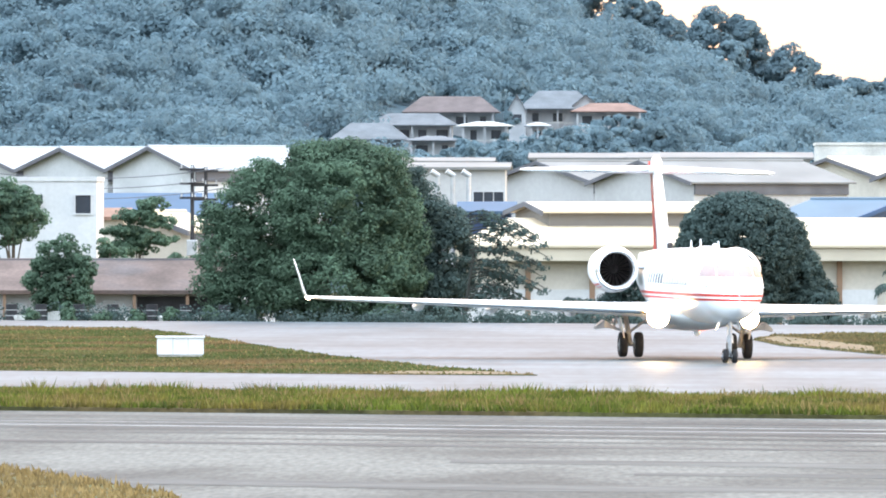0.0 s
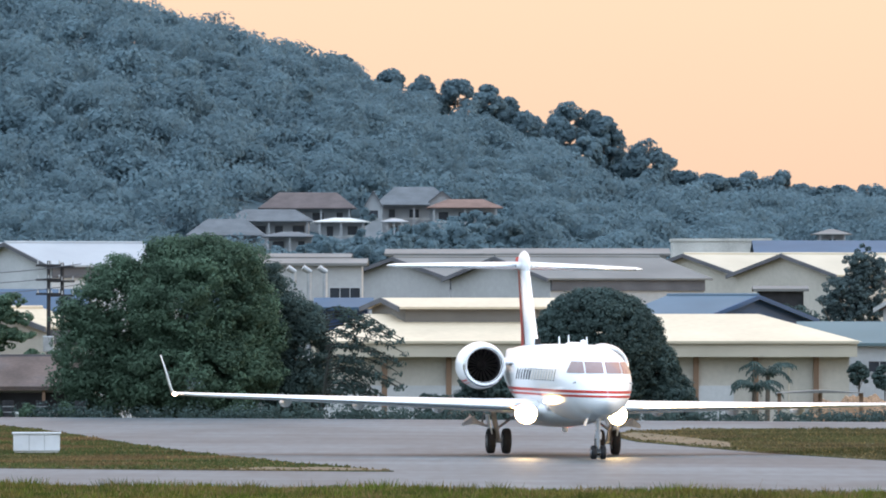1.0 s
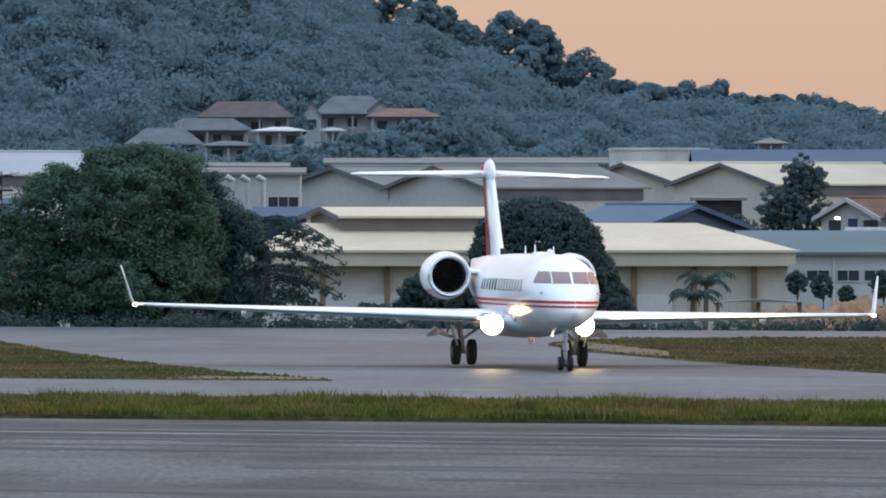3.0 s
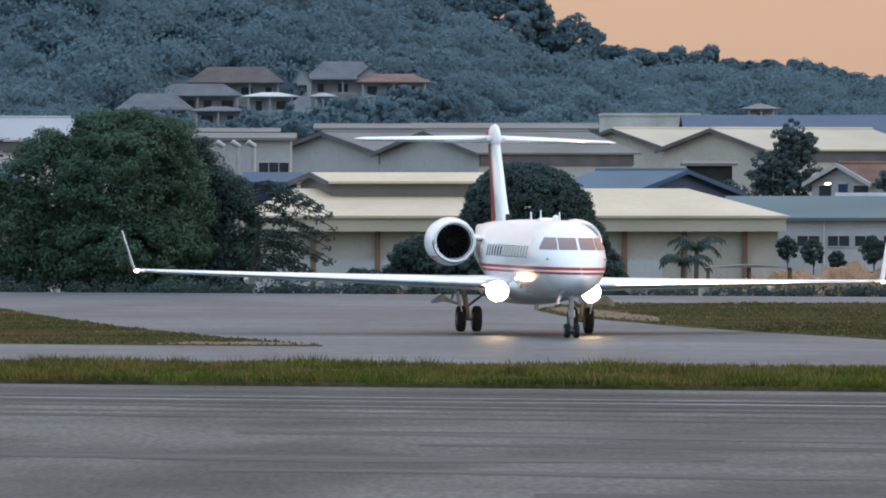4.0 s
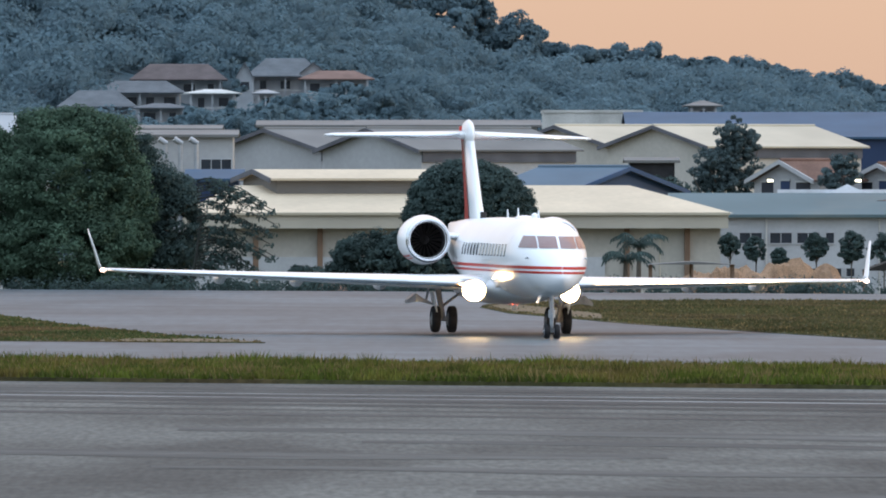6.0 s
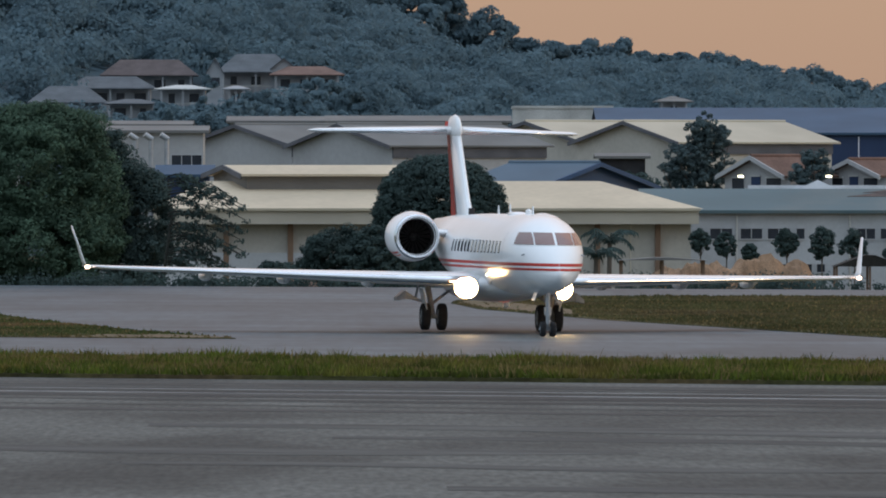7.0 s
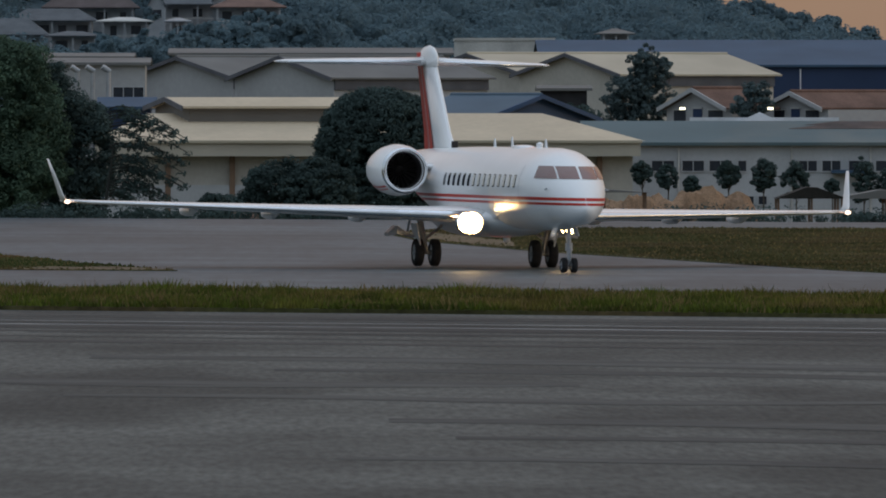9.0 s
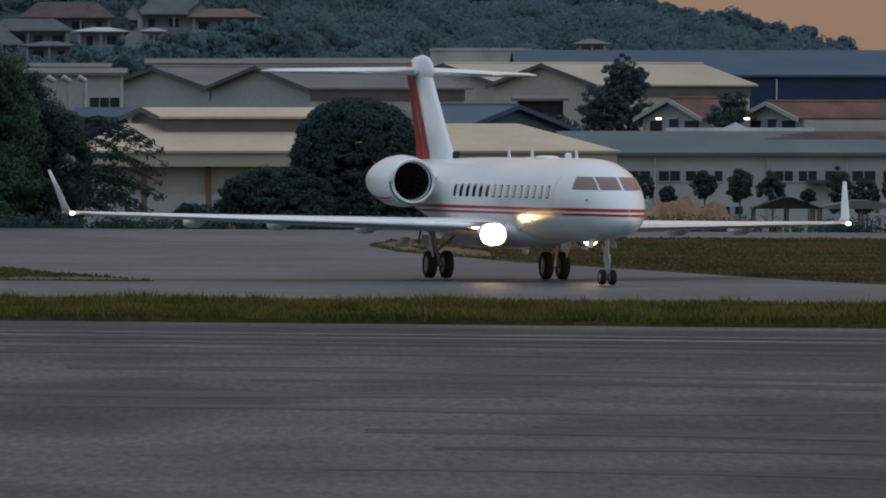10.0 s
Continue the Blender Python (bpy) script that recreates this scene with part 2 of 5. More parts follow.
M.update({
    "beige_roof": material("beige_sheet_roof", (0.52, 0.425, 0.305), 0.6, vary=0.1, size=6, fine=0.05),
    "beige_wall": material("beige_wall", (0.44, 0.41, 0.36), 0.8, vary=0.12, size=4, fine=0.05),
    "fascia": material("grey_beige_fascia", (0.42, 0.38, 0.31), 0.7, vary=0.1, size=5),
    "pillar": material("brown_pillar", (0.2, 0.13, 0.09), 0.8, vary=0.15, size=2),
    "grey_wall": material("grey_sheet_wall", (0.36, 0.36, 0.36), 0.7, vary=0.1, size=5, fine=0.05),
    "pale_wall": material("pale_wall", (0.41, 0.42, 0.43), 0.75, vary=0.12, size=3, fine=0.05),
    "grey_roof": material("weathered_sheet_roof", (0.15, 0.148, 0.142), 0.7, vary=0.18, size=5),
    "light_roof": material("pale_sheet_roof", (0.29, 0.31, 0.33), 0.6, vary=0.12, size=6),
    "tan_roof": material("tan_sheet_roof", (0.43, 0.375, 0.285), 0.55, vary=0.12, size=6),
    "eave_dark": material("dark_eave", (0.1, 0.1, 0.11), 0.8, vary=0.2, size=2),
    "blue_roof": material("blue_sheet_roof", (0.042, 0.08, 0.13), 0.7, vary=0.12, size=5),
    "blue_dark": material("navy_sheet_wall", (0.024, 0.043, 0.095), 0.55, vary=0.15, size=5),
    "blue_pale": material("faded_blue_sheet_roof", (0.082, 0.12, 0.158), 0.65, vary=0.12, size=5),
    "navy": material("navy_sheet_gable", (0.05, 0.088, 0.16), 0.6, vary=0.15, size=4),
    "teal_roof": material("teal_grey_roof", (0.083, 0.124, 0.134), 0.65, vary=0.12, size=6, second=(0.125, 0.145, 0.14)),
    "tile_roof": material("red_tile_roof", (0.14, 0.08, 0.06), 0.85, vary=0.25, size=2, fine=0.15),
    "rust_roof": material("rusty_sheet_roof", (0.105, 0.075, 0.065), 0.85, vary=0.35, size=2.5, fine=0.15, second=(0.075, 0.062, 0.06)),
    "orange_roof": material("orange_tile_roof", (0.19, 0.11, 0.08), 0.85, vary=0.2, size=2),
    "pane": material("dark_window_pane", (0.03, 0.035, 0.045), 0.2, vary=0.2, size=1),
    # near-black: painted shade of shed insides, also plain dark poles and drums
    "shade": material("inside_shade_and_dark_parts", (0.03, 0.03, 0.033), 0.9, vary=0.3, size=1),
    "concrete": material("stained_concrete", (0.45, 0.45, 0.43), 0.85, vary=0.2, size=2, fine=0.1),
    "metal": material("galvanised_metal", (0.36, 0.37, 0.38), 0.45, 0.6, vary=0.15, size=0.5),
    "earth": material("orange_earth", (0.25, 0.155, 0.095), 0.95, vary=0.3, size=1.2, fine=0.25, bump=0.6),
    "bark": material("bark", (0.1, 0.085, 0.07), 0.9, vary=0.3, size=0.6, fine=0.2, bump=0.4),
    "leaf": material("leaves", (0.08, 0.13, 0.088), 0.6, vary=0.35, size=2.2, per=0.25, trans=0.4, spec=0.08),
    "leaf_dark": material("dark_leaves", (0.057, 0.086, 0.081), 0.65, vary=0.3, size=2.0, per=0.2, trans=0.35, spec=0.06),
    # lighter and bluer than the near leaves: a little haze put into the colour
    "leaf_mid": material("hazed_grey_green_leaves", (0.092, 0.13, 0.135), 0.7, vary=0.3, size=2.0, per=0.2, trans=0.4, spec=0.06),
    # distance haze is painted into these pale blue-grey leaves; the undergrowth follows, darker
    "leaf_far": material("hazed_hill_leaves", (0.136, 0.202, 0.232), 0.85, vary=0.18, size=9, per=0.1, trans=0.5, spec=0.05),
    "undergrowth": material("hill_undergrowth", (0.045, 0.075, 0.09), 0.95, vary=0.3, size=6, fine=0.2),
    "house_wall": material("house_render", (0.32, 0.33, 0.34), 0.8, vary=0.15, size=2),
    "hill_brown": material("faded_brown_tiles", (0.1, 0.08, 0.078), 0.9, vary=0.2, size=2, fine=0.15),
    "hill_grey": material("faded_grey_tiles", (0.1, 0.11, 0.12), 0.9, vary=0.2, size=2, fine=0.15),
    "hill_orange": material("faded_orange_tiles", (0.16, 0.1, 0.082), 0.9, vary=0.2, size=2, fine=0.15),
    "fascia_dark": material("dark_brown_cladding", (0.17, 0.155, 0.14), 0.8, vary=0.15, size=4),
    "twig": material("dark_twigs", (0.03, 0.032, 0.028), 0.9, vary=0.2, size=0.4),
    "bare_soil": material("bare_sandy_soil", (0.14, 0.095, 0.055), 0.95, vary=0.3, size=1.5, fine=0.25, second=(0.11, 0.085, 0.045)),
    "straw": material("thatch", (0.026, 0.024, 0.021), 0.95, vary=0.3, size=1, fine=0.2),
    "white_box": material("white_painted_box", (0.6, 0.61, 0.63), 0.6, vary=0.08, size=0.6),
})


# ---- the ground: airfield, a dip behind it, then the wooded hill ----
def step(a, b, x):
    t = np.clip((x - a) / (b - a), 0, 1)
    return t * t * (3 - 2 * t)


def land(x, y):
    """Height of the ground. The airfield lies askew to the view; behind its far edge the ground dips."""
    ridge = 16.5 + 30 * step(40, -70, x) - 9 * step(50, 100, x)
    back = y + 0.5 * np.clip(x, -160, 160)
    z = 48 * step(2700, 3900, y) * step(110, 330, x) - 3.2 * step(506, 585, back) + (ridge + 3.2) * step(1150, 1600, y) * (1 - 0.6 * step(1640, 2600, y))
    return z + 0.6 * step(1150, 1250, y) * np.sin(x * 0.11 + y * 0.05)


def ground():
    xs = np.concatenate([np.linspace(-2500, -200, 12), np.linspace(-160, 160, 65), np.linspace(200, 2500, 12)])
    ys = np.concatenate([np.array([-2000, -500, -60, 0, 100, 200]), np.linspace(300, 500, 6), np.linspace(510, 610, 21), np.linspace(640, 1140, 12), np.linspace(1160, 1700, 46), np.linspace(1800, 4600, 15)])
    X, Y = np.meshgrid(xs, ys)
    v = np.stack([X, Y, land(X, Y)], -1).reshape(-1, 3)
    nx = len(xs)
    i = (np.arange(len(ys) - 1)[:, None] * nx + np.arange(nx - 1)[None]).ravel()
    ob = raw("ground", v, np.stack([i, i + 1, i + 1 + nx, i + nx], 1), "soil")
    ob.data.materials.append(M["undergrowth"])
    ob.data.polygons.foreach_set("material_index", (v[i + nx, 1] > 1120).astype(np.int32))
    tagged(ob, "dry airfield grass and soil running up to a hill", "ground", kind="structure")


def slab(name, outline, z, mat, label, category):
    """A paved sheet with real thickness on the ground."""
    bm = bmesh.new()
    f = bm.faces.new([bm.verts.new((x, y, z)) for x, y in outline])
    if f.normal.z < 0:
        f.normal_flip()
    r = bmesh.ops.extrude_face_region(bm, geom=[f])
    for v in r["geom"]:
        if isinstance(v, bmesh.types.BMVert):
            v.co.z = z - 0.12
    bmesh.ops.recalc_face_normals(bm, faces=bm.faces)
    return tagged(part(name, bm, mat), label, category, kind="structure")


def across(x, y0):
    """A point on a line parallel to the runway, y0 ahead of the camera."""
    return (x, y0 - 0.5 * x)


def turf(name, outline, label, z=0.075):
    return slab(name, outline, z, "soil", label, "grass")


ground()
slab("runway", [across(-160, 60), across(160, 60 + 40), across(160, 277), across(-160, 277)], 0.05, "runway", "worn grey asphalt runway with rubber streaks", "runway")
slab("taxiway", [across(-160, 302.5), across(160, 302.5), across(160, 504), across(-160, 504)], 0.04, "taxiway", "light grey asphalt taxiway with faint tyre trails", "taxiway")
STRIP = [across(-160, 277), across(160, 277), across(160, 302.5), across(-160, 302.5)]
LEFT = [(-3.2, 346.5), (-6.4, 361), (-10.9, 388), (-14.3, 414), (-17.1, 438), (-20, 462), (-23.3, 482), (-30, 488), (-160, 550), (-160, 425), (-21.7, 357), (-12, 350.5), (-7, 348)]
RIGHT = [(5.0, 441), (5.9, 422), (10.1, 391), (13.3, 375), (18.7, 347), (21.5, 336), (26, 328), (36, 321), (160, 260), (160, 390), (34, 459), (20, 464), (9, 463), (6, 455)]
CORNER = [(-13.6, 223), (-11, 211), (-8.9, 201), (-7.9, 190), (-8.6, 176), (-14, 165), (-160, 236), (-160, 296)]
slab("bare_patch", [(-3.3, 346.8), (-4.4, 351.5), (-5.6, 354.5), (-6.6, 353), (-7.6, 354.6), (-8.4, 351), (-9.2, 349.9), (-7.2, 348.3), (-5, 347.4)], 0.083, "bare_soil", "bare sandy earth at the island's tip", "soil")
slab("bare_patch", [(5.3, 441), (6.2, 424), (9.2, 401), (9.6, 418), (7.6, 440), (6.2, 452)], 0.083, "bare_soil", "bare sandy earth at the island's tip", "soil")
turf("grass_strip", STRIP, "strip of rough grass between runway and taxiway", 0.16)
turf("grass_island", LEFT, "dry grass island with a bare sandy tip")
turf("grass_island", RIGHT, "brownish grass island beside the taxiway")
turf("grass_corner", CORNER, "corner of dry grass beside the runway")


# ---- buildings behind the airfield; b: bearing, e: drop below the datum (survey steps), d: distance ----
def bx(b, d):
    return (b - 784) * UNIT * d


def ez(e, d):
    return EYE + (406 - e) * UNIT * d


def low(x, d):
    return float(land(np.array(x), np.array(d))) - 0.3


def gable_hall(label, b0, b1, b2, e_eave, e_ridge, d, roof, wall, slant=8, group="factory halls", thick=0.14, end=None, name="factory_hall", barge="eave_dark", openings=()):
    """A pitched hall: gable end from bearing b0 to b1, the nave running on from b1 to b2."""
    a, b = Vector((bx(b0, d), d + slant, 0)), Vector((bx(b1, d), d, 0))
    run = Vector((bx(b2, d) - bx(b1, d), abs(bx(b2, d) - bx(b1, d)) * 0.6, 0))
    ze, zr = ez(e_eave, d), ez(e_ridge, d)
    zb = low(b.x, d)
    up = Vector((0, 0, 1))
    ob = thing(name, Matrix.Translation((b.x, b.y, zb)), label, "building", group)
    o = Vector((b.x, b.y, zb))
    mid = (a + b) / 2
    A, B, C = a + up * ze - o, b + up * ze - o, mid + up * zr - o
    A0, B0 = a + up * zb - o, b + up * zb - o
    bm = bmesh.new()
    loft(bm, [[A0, B0, B, C, A], [p + run for p in (A0, B0, B, C, A)]])
    part("wall", bm, wall, ob)
    out = (a - b).normalized()
    face = Vector((-(b - a).y, (b - a).x, 0)).normalized()
    face = face if face.y < 0 else -face
    for f0, f1, z0, z1, what in openings:   # along the gable end; heights below the eave
        p, q = A + (B - A) * f0, A + (B - A) * f1
        bm = bmesh.new()
        loft(bm, [[p - up * z1 + face * k, q - up * z1 + face * k, q - up * z0 + face * k, p - up * z0 + face * k] for k in (-0.02, 0.05)])
        w = part("door" if what == "blue_dark" else "window", bm, what, ob)
        bm = bmesh.new()
        loft(bm, [[p - up * (z0 - 0.1) + face * k - (q - p) * 0.05, q - up * (z0 - 0.1) + face * k + (q - p) * 0.05, q - up * z0 + face * k + (q - p) * 0.05, p - up * z0 + face * k - (q - p) * 0.05] for k in (-0.02, 0.12)])
        part("lintel", bm, "concrete", w)
    back = run.normalized()
    over = 0.5
    for s, p in ((1, A), (-1, B)):
        slope = (C - p)
        eave = p - slope * 0.07
        bm = bmesh.new()
        q = [eave - back * over, C - back * over, C + run + back * over, eave + run + back * over]
        loft(bm, [[v + up * 0.03 for v in q], [v + up * (0.03 + thick) for v in q]])
        part("roof_slope", bm, roof, ob)
        bm = bmesh.new()
        q = [eave - back * (over + 0.12), C - back * (over + 0.12), C - back * over, eave - back * over]
        loft(bm, [[v - up * 0.12 for v in q], [v + up * (0.04 + thick) for v in q]])
        part("barge_board", bm, barge, ob)
    bm = bmesh.new()
    q = [B, B + run, B + run - out * 0.15, B - out * 0.15]
    loft(bm, [[v - up * 0.9 for v in q], [v - up * 0.05 for v in q]])
    part("eave_board", bm, end or "eave_dark", ob)
    bm = bmesh.new()
    rod(bm, C - back * over + up * (thick + 0.02), C + run + back * over + up * (thick + 0.02), 0.14)
    part("ridge_cap", bm, roof, ob)
    return ob


def block(name, label, b0, b1, e0, e1, d, depth, wall, roof, group="", over=0.4, pitch=0.0, cat="building"):
    """A plain building: wall from e1 (foot) to its eave, a mono or double pitch roof up to e0 - pitch."""
    x0, x1, zt, zb = bx(b0, d), bx(b1, d), ez(e0, d), (low((bx(b0, d)), d) if e1 is None else ez(e1, d))
    ob = thing(name, Matrix.Translation(((x0 + x1) / 2, d, zb)), label, cat, group)
    w, h = (x1 - x0) / 2, zt - zb
    part("wall", boxed(-w, w, 0, depth, 0, h), wall, ob)
    if pitch:
        p = pitch * UNIT * d
        for s in (0, 1):
            bm = bmesh.new()
            y0, y1 = (-over, depth / 2) if s == 0 else (depth / 2, depth + over)
            z0, z1 = (h, h + p) if s == 0 else (h + p, h)
            loft(bm, [[(-w - over, y0, z0), (w + over, y0, z0), (w + over, y1, z1), (-w - over, y1, z1)],
                      [(-w - over, y0, z0 + 0.2), (w + over, y0, z0 + 0.2), (w + over, y1, z1 + 0.2), (-w - over, y1, z1 + 0.2)]])
            part("roof_slope", bm, roof, ob)
    else:
        part("roof", boxed(-w - over, w + over, -over, depth + over, h, h + 0.25), roof, ob)
    return ob


def pane_on(ob, b0, b1, e0, e1, d, frame_mat="pale_wall"):
    """A window set into the front wall of a block: frame proud, pane recessed in it."""
    x0, x1, z0, z1 = bx(b0, d) - ob.matrix_world.translation.x, bx(b1, d) - ob.matrix_world.translation.x, ez(e1, d) - ob.matrix_world.translation.z, ez(e0, d) - ob.matrix_world.translation.z
    w = part("window", boxed(x0, x1, -0.03, 0.05, z0, z1), "pane", ob)
    bm = bmesh.new()
    f = 0.07
    for q in ((x0 - f, x1 + f, z1, z1 + f), (x0 - f, x1 + f, z0 - f, z0), (x0 - f, x0, z0, z1), (x1, x1 + f, z0, z1)):
        box(bm, q[0], q[1], -0.09, 0.04, q[2], q[3])
    part("window_frame", bm, frame_mat, w)
    n = max(1, round((x1 - x0) / 0.7))
    for i in range(1, n):
        x = x0 + (x1 - x0) * i / n
        part("mullion", boxed(x - 0.025, x + 0.025, -0.07, 0.04, z0, z1), frame_mat, w)


def beige_hall():
    d = 640
    x0, x1 = bx(470, d), bx(1433, d)
    zb = low(5, d)
    ob = thing("beige_warehouse", Matrix.Translation((0, d, zb)), "long beige warehouse with a hipped sheet roof and brown pillars", "warehouse")
    fz1, fz0, rz = ez(470, d) - zb, ez(497, d) - zb, ez(421, d) - zb
    part("wall", boxed(x0 + 0.5, x1 - 0.45, 1.2, 17, 0, fz0 + 0.4), "beige_wall", ob)
    part("fascia", boxed(x0 - 0.1, x1, -0.1, 0.12, fz0, fz1), "fascia", ob)
    part("fascia", boxed(x1 - 0.22, x1, 0.12, 18, fz0, fz1), "fascia", ob)
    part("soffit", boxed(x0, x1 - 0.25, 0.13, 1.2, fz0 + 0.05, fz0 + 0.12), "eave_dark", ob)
    part("gutter", boxed(x0, x1 + 0.1, -0.3, -0.11, fz1 - 0.12, fz1 + 0.04), "tan_roof", ob)
    xr = bx(1265, d)
    bm = bmesh.new()
    e = 0.3
    v = [bm.verts.new(p) for p in ((x0 - e, -e, fz1), (x1 + e, -e, fz1), (x1 + e, 18, fz1), (x0 - e, 18, fz1), (x0 + 3, 9, rz), (xr, 9, rz))]
    for q in ((0, 1, 5, 4), (1, 2, 5), (2, 3, 4, 5), (3, 0, 4), (3, 2, 1, 0)):
        bm.faces.new([v[i] for i in q])
    part("roof", bm, "beige_roof", ob)
    for b in (596, 710, 936, 1042, 1148, 1254, 1361):
        x = bx(b, d)
        part("pillar", boxed(x - 0.17, x + 0.17, 0.85, 1.3, 0, fz0 + 0.05, bevel=0.02), "pillar", ob)
    part("base_course", boxed(x0 + 0.45, bx(1215, d), 0.9, 1.19, 0, ez(548, d) - zb), "pale_wall", ob)
    # raised ridge roof with a dark ventilated side
    mx1 = bx(1000, d)
    m0, m1, m2 = ez(432, d) - zb, ez(411, d) - zb, ez(397, d) - zb
    A, B = Vector((bx(570, d), 12.4, m1)), Vector((bx(632, d), 6.2, m1))
    C, down = Vector((bx(604, d), 9.2, m2)), Vector((0, 0, m1 - m0 + 0.5))
    run = Vector((mx1 - B.x, 0, 0))
    bm = bmesh.new()
    loft(bm, [[A - down, B - down, B, C, A], [p + run for p in (A - down, B - down, B, C, A)]])
    part("roof_monitor_wall", bm, "fascia_dark", ob)
    for p in (A, B):
        e = p + (p - C) * 0.16
        q = [e - Vector((0.5, 0, 0)), C - Vector((0.5, 0, 0)), C + run, e + run]
        bm = bmesh.new()
        loft(bm, [[v + Vector((0, 0, 0.03)) for v in q], [v + Vector((0, 0, 0.17)) for v in q]])
        part("roof_monitor", bm, "beige_roof", ob)
        q = [e - Vector((0.62, 0, 0)), C - Vector((0.62, 0, 0)), C - Vector((0.51, 0, 0)), e - Vector((0.51, 0, 0))]
        bm = bmesh.new()
        loft(bm, [[v - Vector((0, 0, 0.12)) for v in q], [v + Vector((0, 0, 0.18)) for v in q]])
        part("barge_board", bm, "eave_dark", ob)
    bm = bmesh.new()
    rod(bm, (bx(1312, d), 0.7, fz0), (bx(1312, d), 0.7, 0), 0.05)
    part("downpipe", bm, "fascia", ob)


beige_hall()
gable_hall("grey factory hall with dark-edged gable", 529, 712, 960, 357, 324, 808, "grey_roof", "grey_wall")
gable_hall("grey factory hall with dark-edged gable", 714, 890, 1165, 359, 323, 795, "grey_roof", "grey_wall")
gable_hall("tan factory hall with pale pitched roof", 1052, 1220, 1490, 349, 318, 838, "tan_roof", "beige_wall")
gable_hall("tan factory hall with pale pitched roof", 1222, 1400, 1676, 353, 318, 825, "tan_roof", "beige_wall")
gable_hall("navy hall with blue sheet roof", 1350, 1147, 1010, 432, 392, 700, "blue_pale", "navy", slant=6, barge="navy", end="navy")
gable_hall("white factory hall with pale roof", -470, -310, -150, 336, 300, 804, "light_roof", "pale_wall")
gable_hall("white factory hall with pale roof", -308, -148, 40, 336, 300, 795, "light_roof", "pale_wall")
gable_hall("white factory hall with pale roof", -148, 7, 228, 336, 298, 786, "light_roof", "pale_wall")
block("factory_roof", "low weathered factory roof behind the halls", 370, 530, 324, None, 960, 14, "grey_wall", "grey_roof", "rear halls", pitch=7)
block("factory_roof", "low weathered factory roof behind the halls", 604, 790, 318, None, 960, 14, "grey_wall", "grey_roof", "rear halls", pitch=9)
block("factory_roof", "low weathered factory roof behind the halls", 778, 1095, 318, None, 950, 14, "grey_wall", "grey_roof", "rear halls", pitch=10)
white = block("concrete_block", "stained white concrete building", 1107, 1280, 292, None, 1010, 14, "concrete", "concrete", over=0.1)
big_blue = block("blue_hangar", "large blue hangar with dark blue wall", 1262, 2080, 339, None, 930, 30, "blue_dark", "blue_roof", pitch=46)
w1 = block("pale_workshop", "pale workshop with a dark window band", 372, 556, 336, None, 740, 10, "grey_wall", "grey_roof", pitch=9)
pane_on(w1, 500, 553, 375, 395, 740)
block("blue_annex", "blue roofed annex between the halls", 480, 566, 414, None, 720, 8, "blue_dark", "blue_roof", pitch=17)
for b in (436, 463, 491):
    d = 725
    zb = low(bx(b, d), d)
    st = thing("vent_stack", Matrix.Translation((bx(b, d), d, zb)), "galvanised vent stack with an elbow top", "chimney", "vent stacks")
    h = ez(346, d) - zb
    part("pipe", rod(bmesh.new(), (0, 0, 0), (0, 0, h), 0.17), "metal", st)
    part("elbow", rod(bmesh.new(), (0.1, 0, h - 0.05), (-0.42, -0.1, h + 0.3), 0.2), "metal", st, "bright galvanised elbow")

# a solid block; its near-black walls stand for the shade under an open roof
block("lean_to_shed", "small lean-to shed beside the tan hall, dark walls for its shaded inside", 1258, 1338, 381, None, 790, 4, "shade", "grey_roof", pitch=5)

# teal-roofed office range
d = 662
teal = block("office_range", "long white office range with a teal-grey roof", 1344, 2080, 478, None, d, 11, "pale_wall", "teal_roof", pitch=38, over=0.5)
for b0, b1 in ((1453, 1492), (1507, 1545), (1555, 1594), (1606, 1620), (1713, 1745), (1755, 1787), (1802, 1821), (1850, 1891), (1905, 1944), (1960, 2000)):
    pane_on(teal, b0, b1, 505, 523, d)
for b in (1564, 1589, 1626, 1649):
    pane_on(teal, b - 7, b + 7, 568, 582, d)
for b in (1500, 1700, 1840):
    x = bx(b, d) - teal.matrix_world.translation.x
    part("downpipe", rod(bmesh.new(), (x, -0.1, 0), (x, -0.1, ez(480, d) - teal.matrix_world.translation.z), 0.06), "concrete", teal)
th, tp, tx = ez(478, d) - teal.matrix_world.translation.z, 38 * UNIT * d, teal.matrix_world.translation.x
for b0, b1, f0, f1 in ((1700, 1990, 0.62, 0.8), (1730, 2060, 0.8, 0.97)):
    bm = bmesh.new()
    q = [(bx(b, d) - tx, -0.5 + 6.0 * f, th + tp * f + 0.2) for b, f in ((b0, f0), (b1, f0), (b1 - 40, f1), (b0 + 60, f1))]
    loft(bm, [[(x, y, z + k) for x, y, z in q] for k in (0.004, 0.03)])
    part("roof_sheet", bm, "rust_roof", teal, "rust-brown weathered roof sheet")
part("awning", boxed(bx(1770, d) - teal.matrix_world.translation.x, bx(1840, d) - teal.matrix_world.translation.x, -1.2, 0, ez(527, d) - teal.matrix_world.translation.z, ez(521, d) - teal.matrix_world.translation.z), "blue_roof", teal, "blue sheet awning")
gut = block("white_parapet", "thin white roof parapet", 1520, 1784, 435, 446, 677.2, 0.4, "white_box", "white_box", over=0.0)

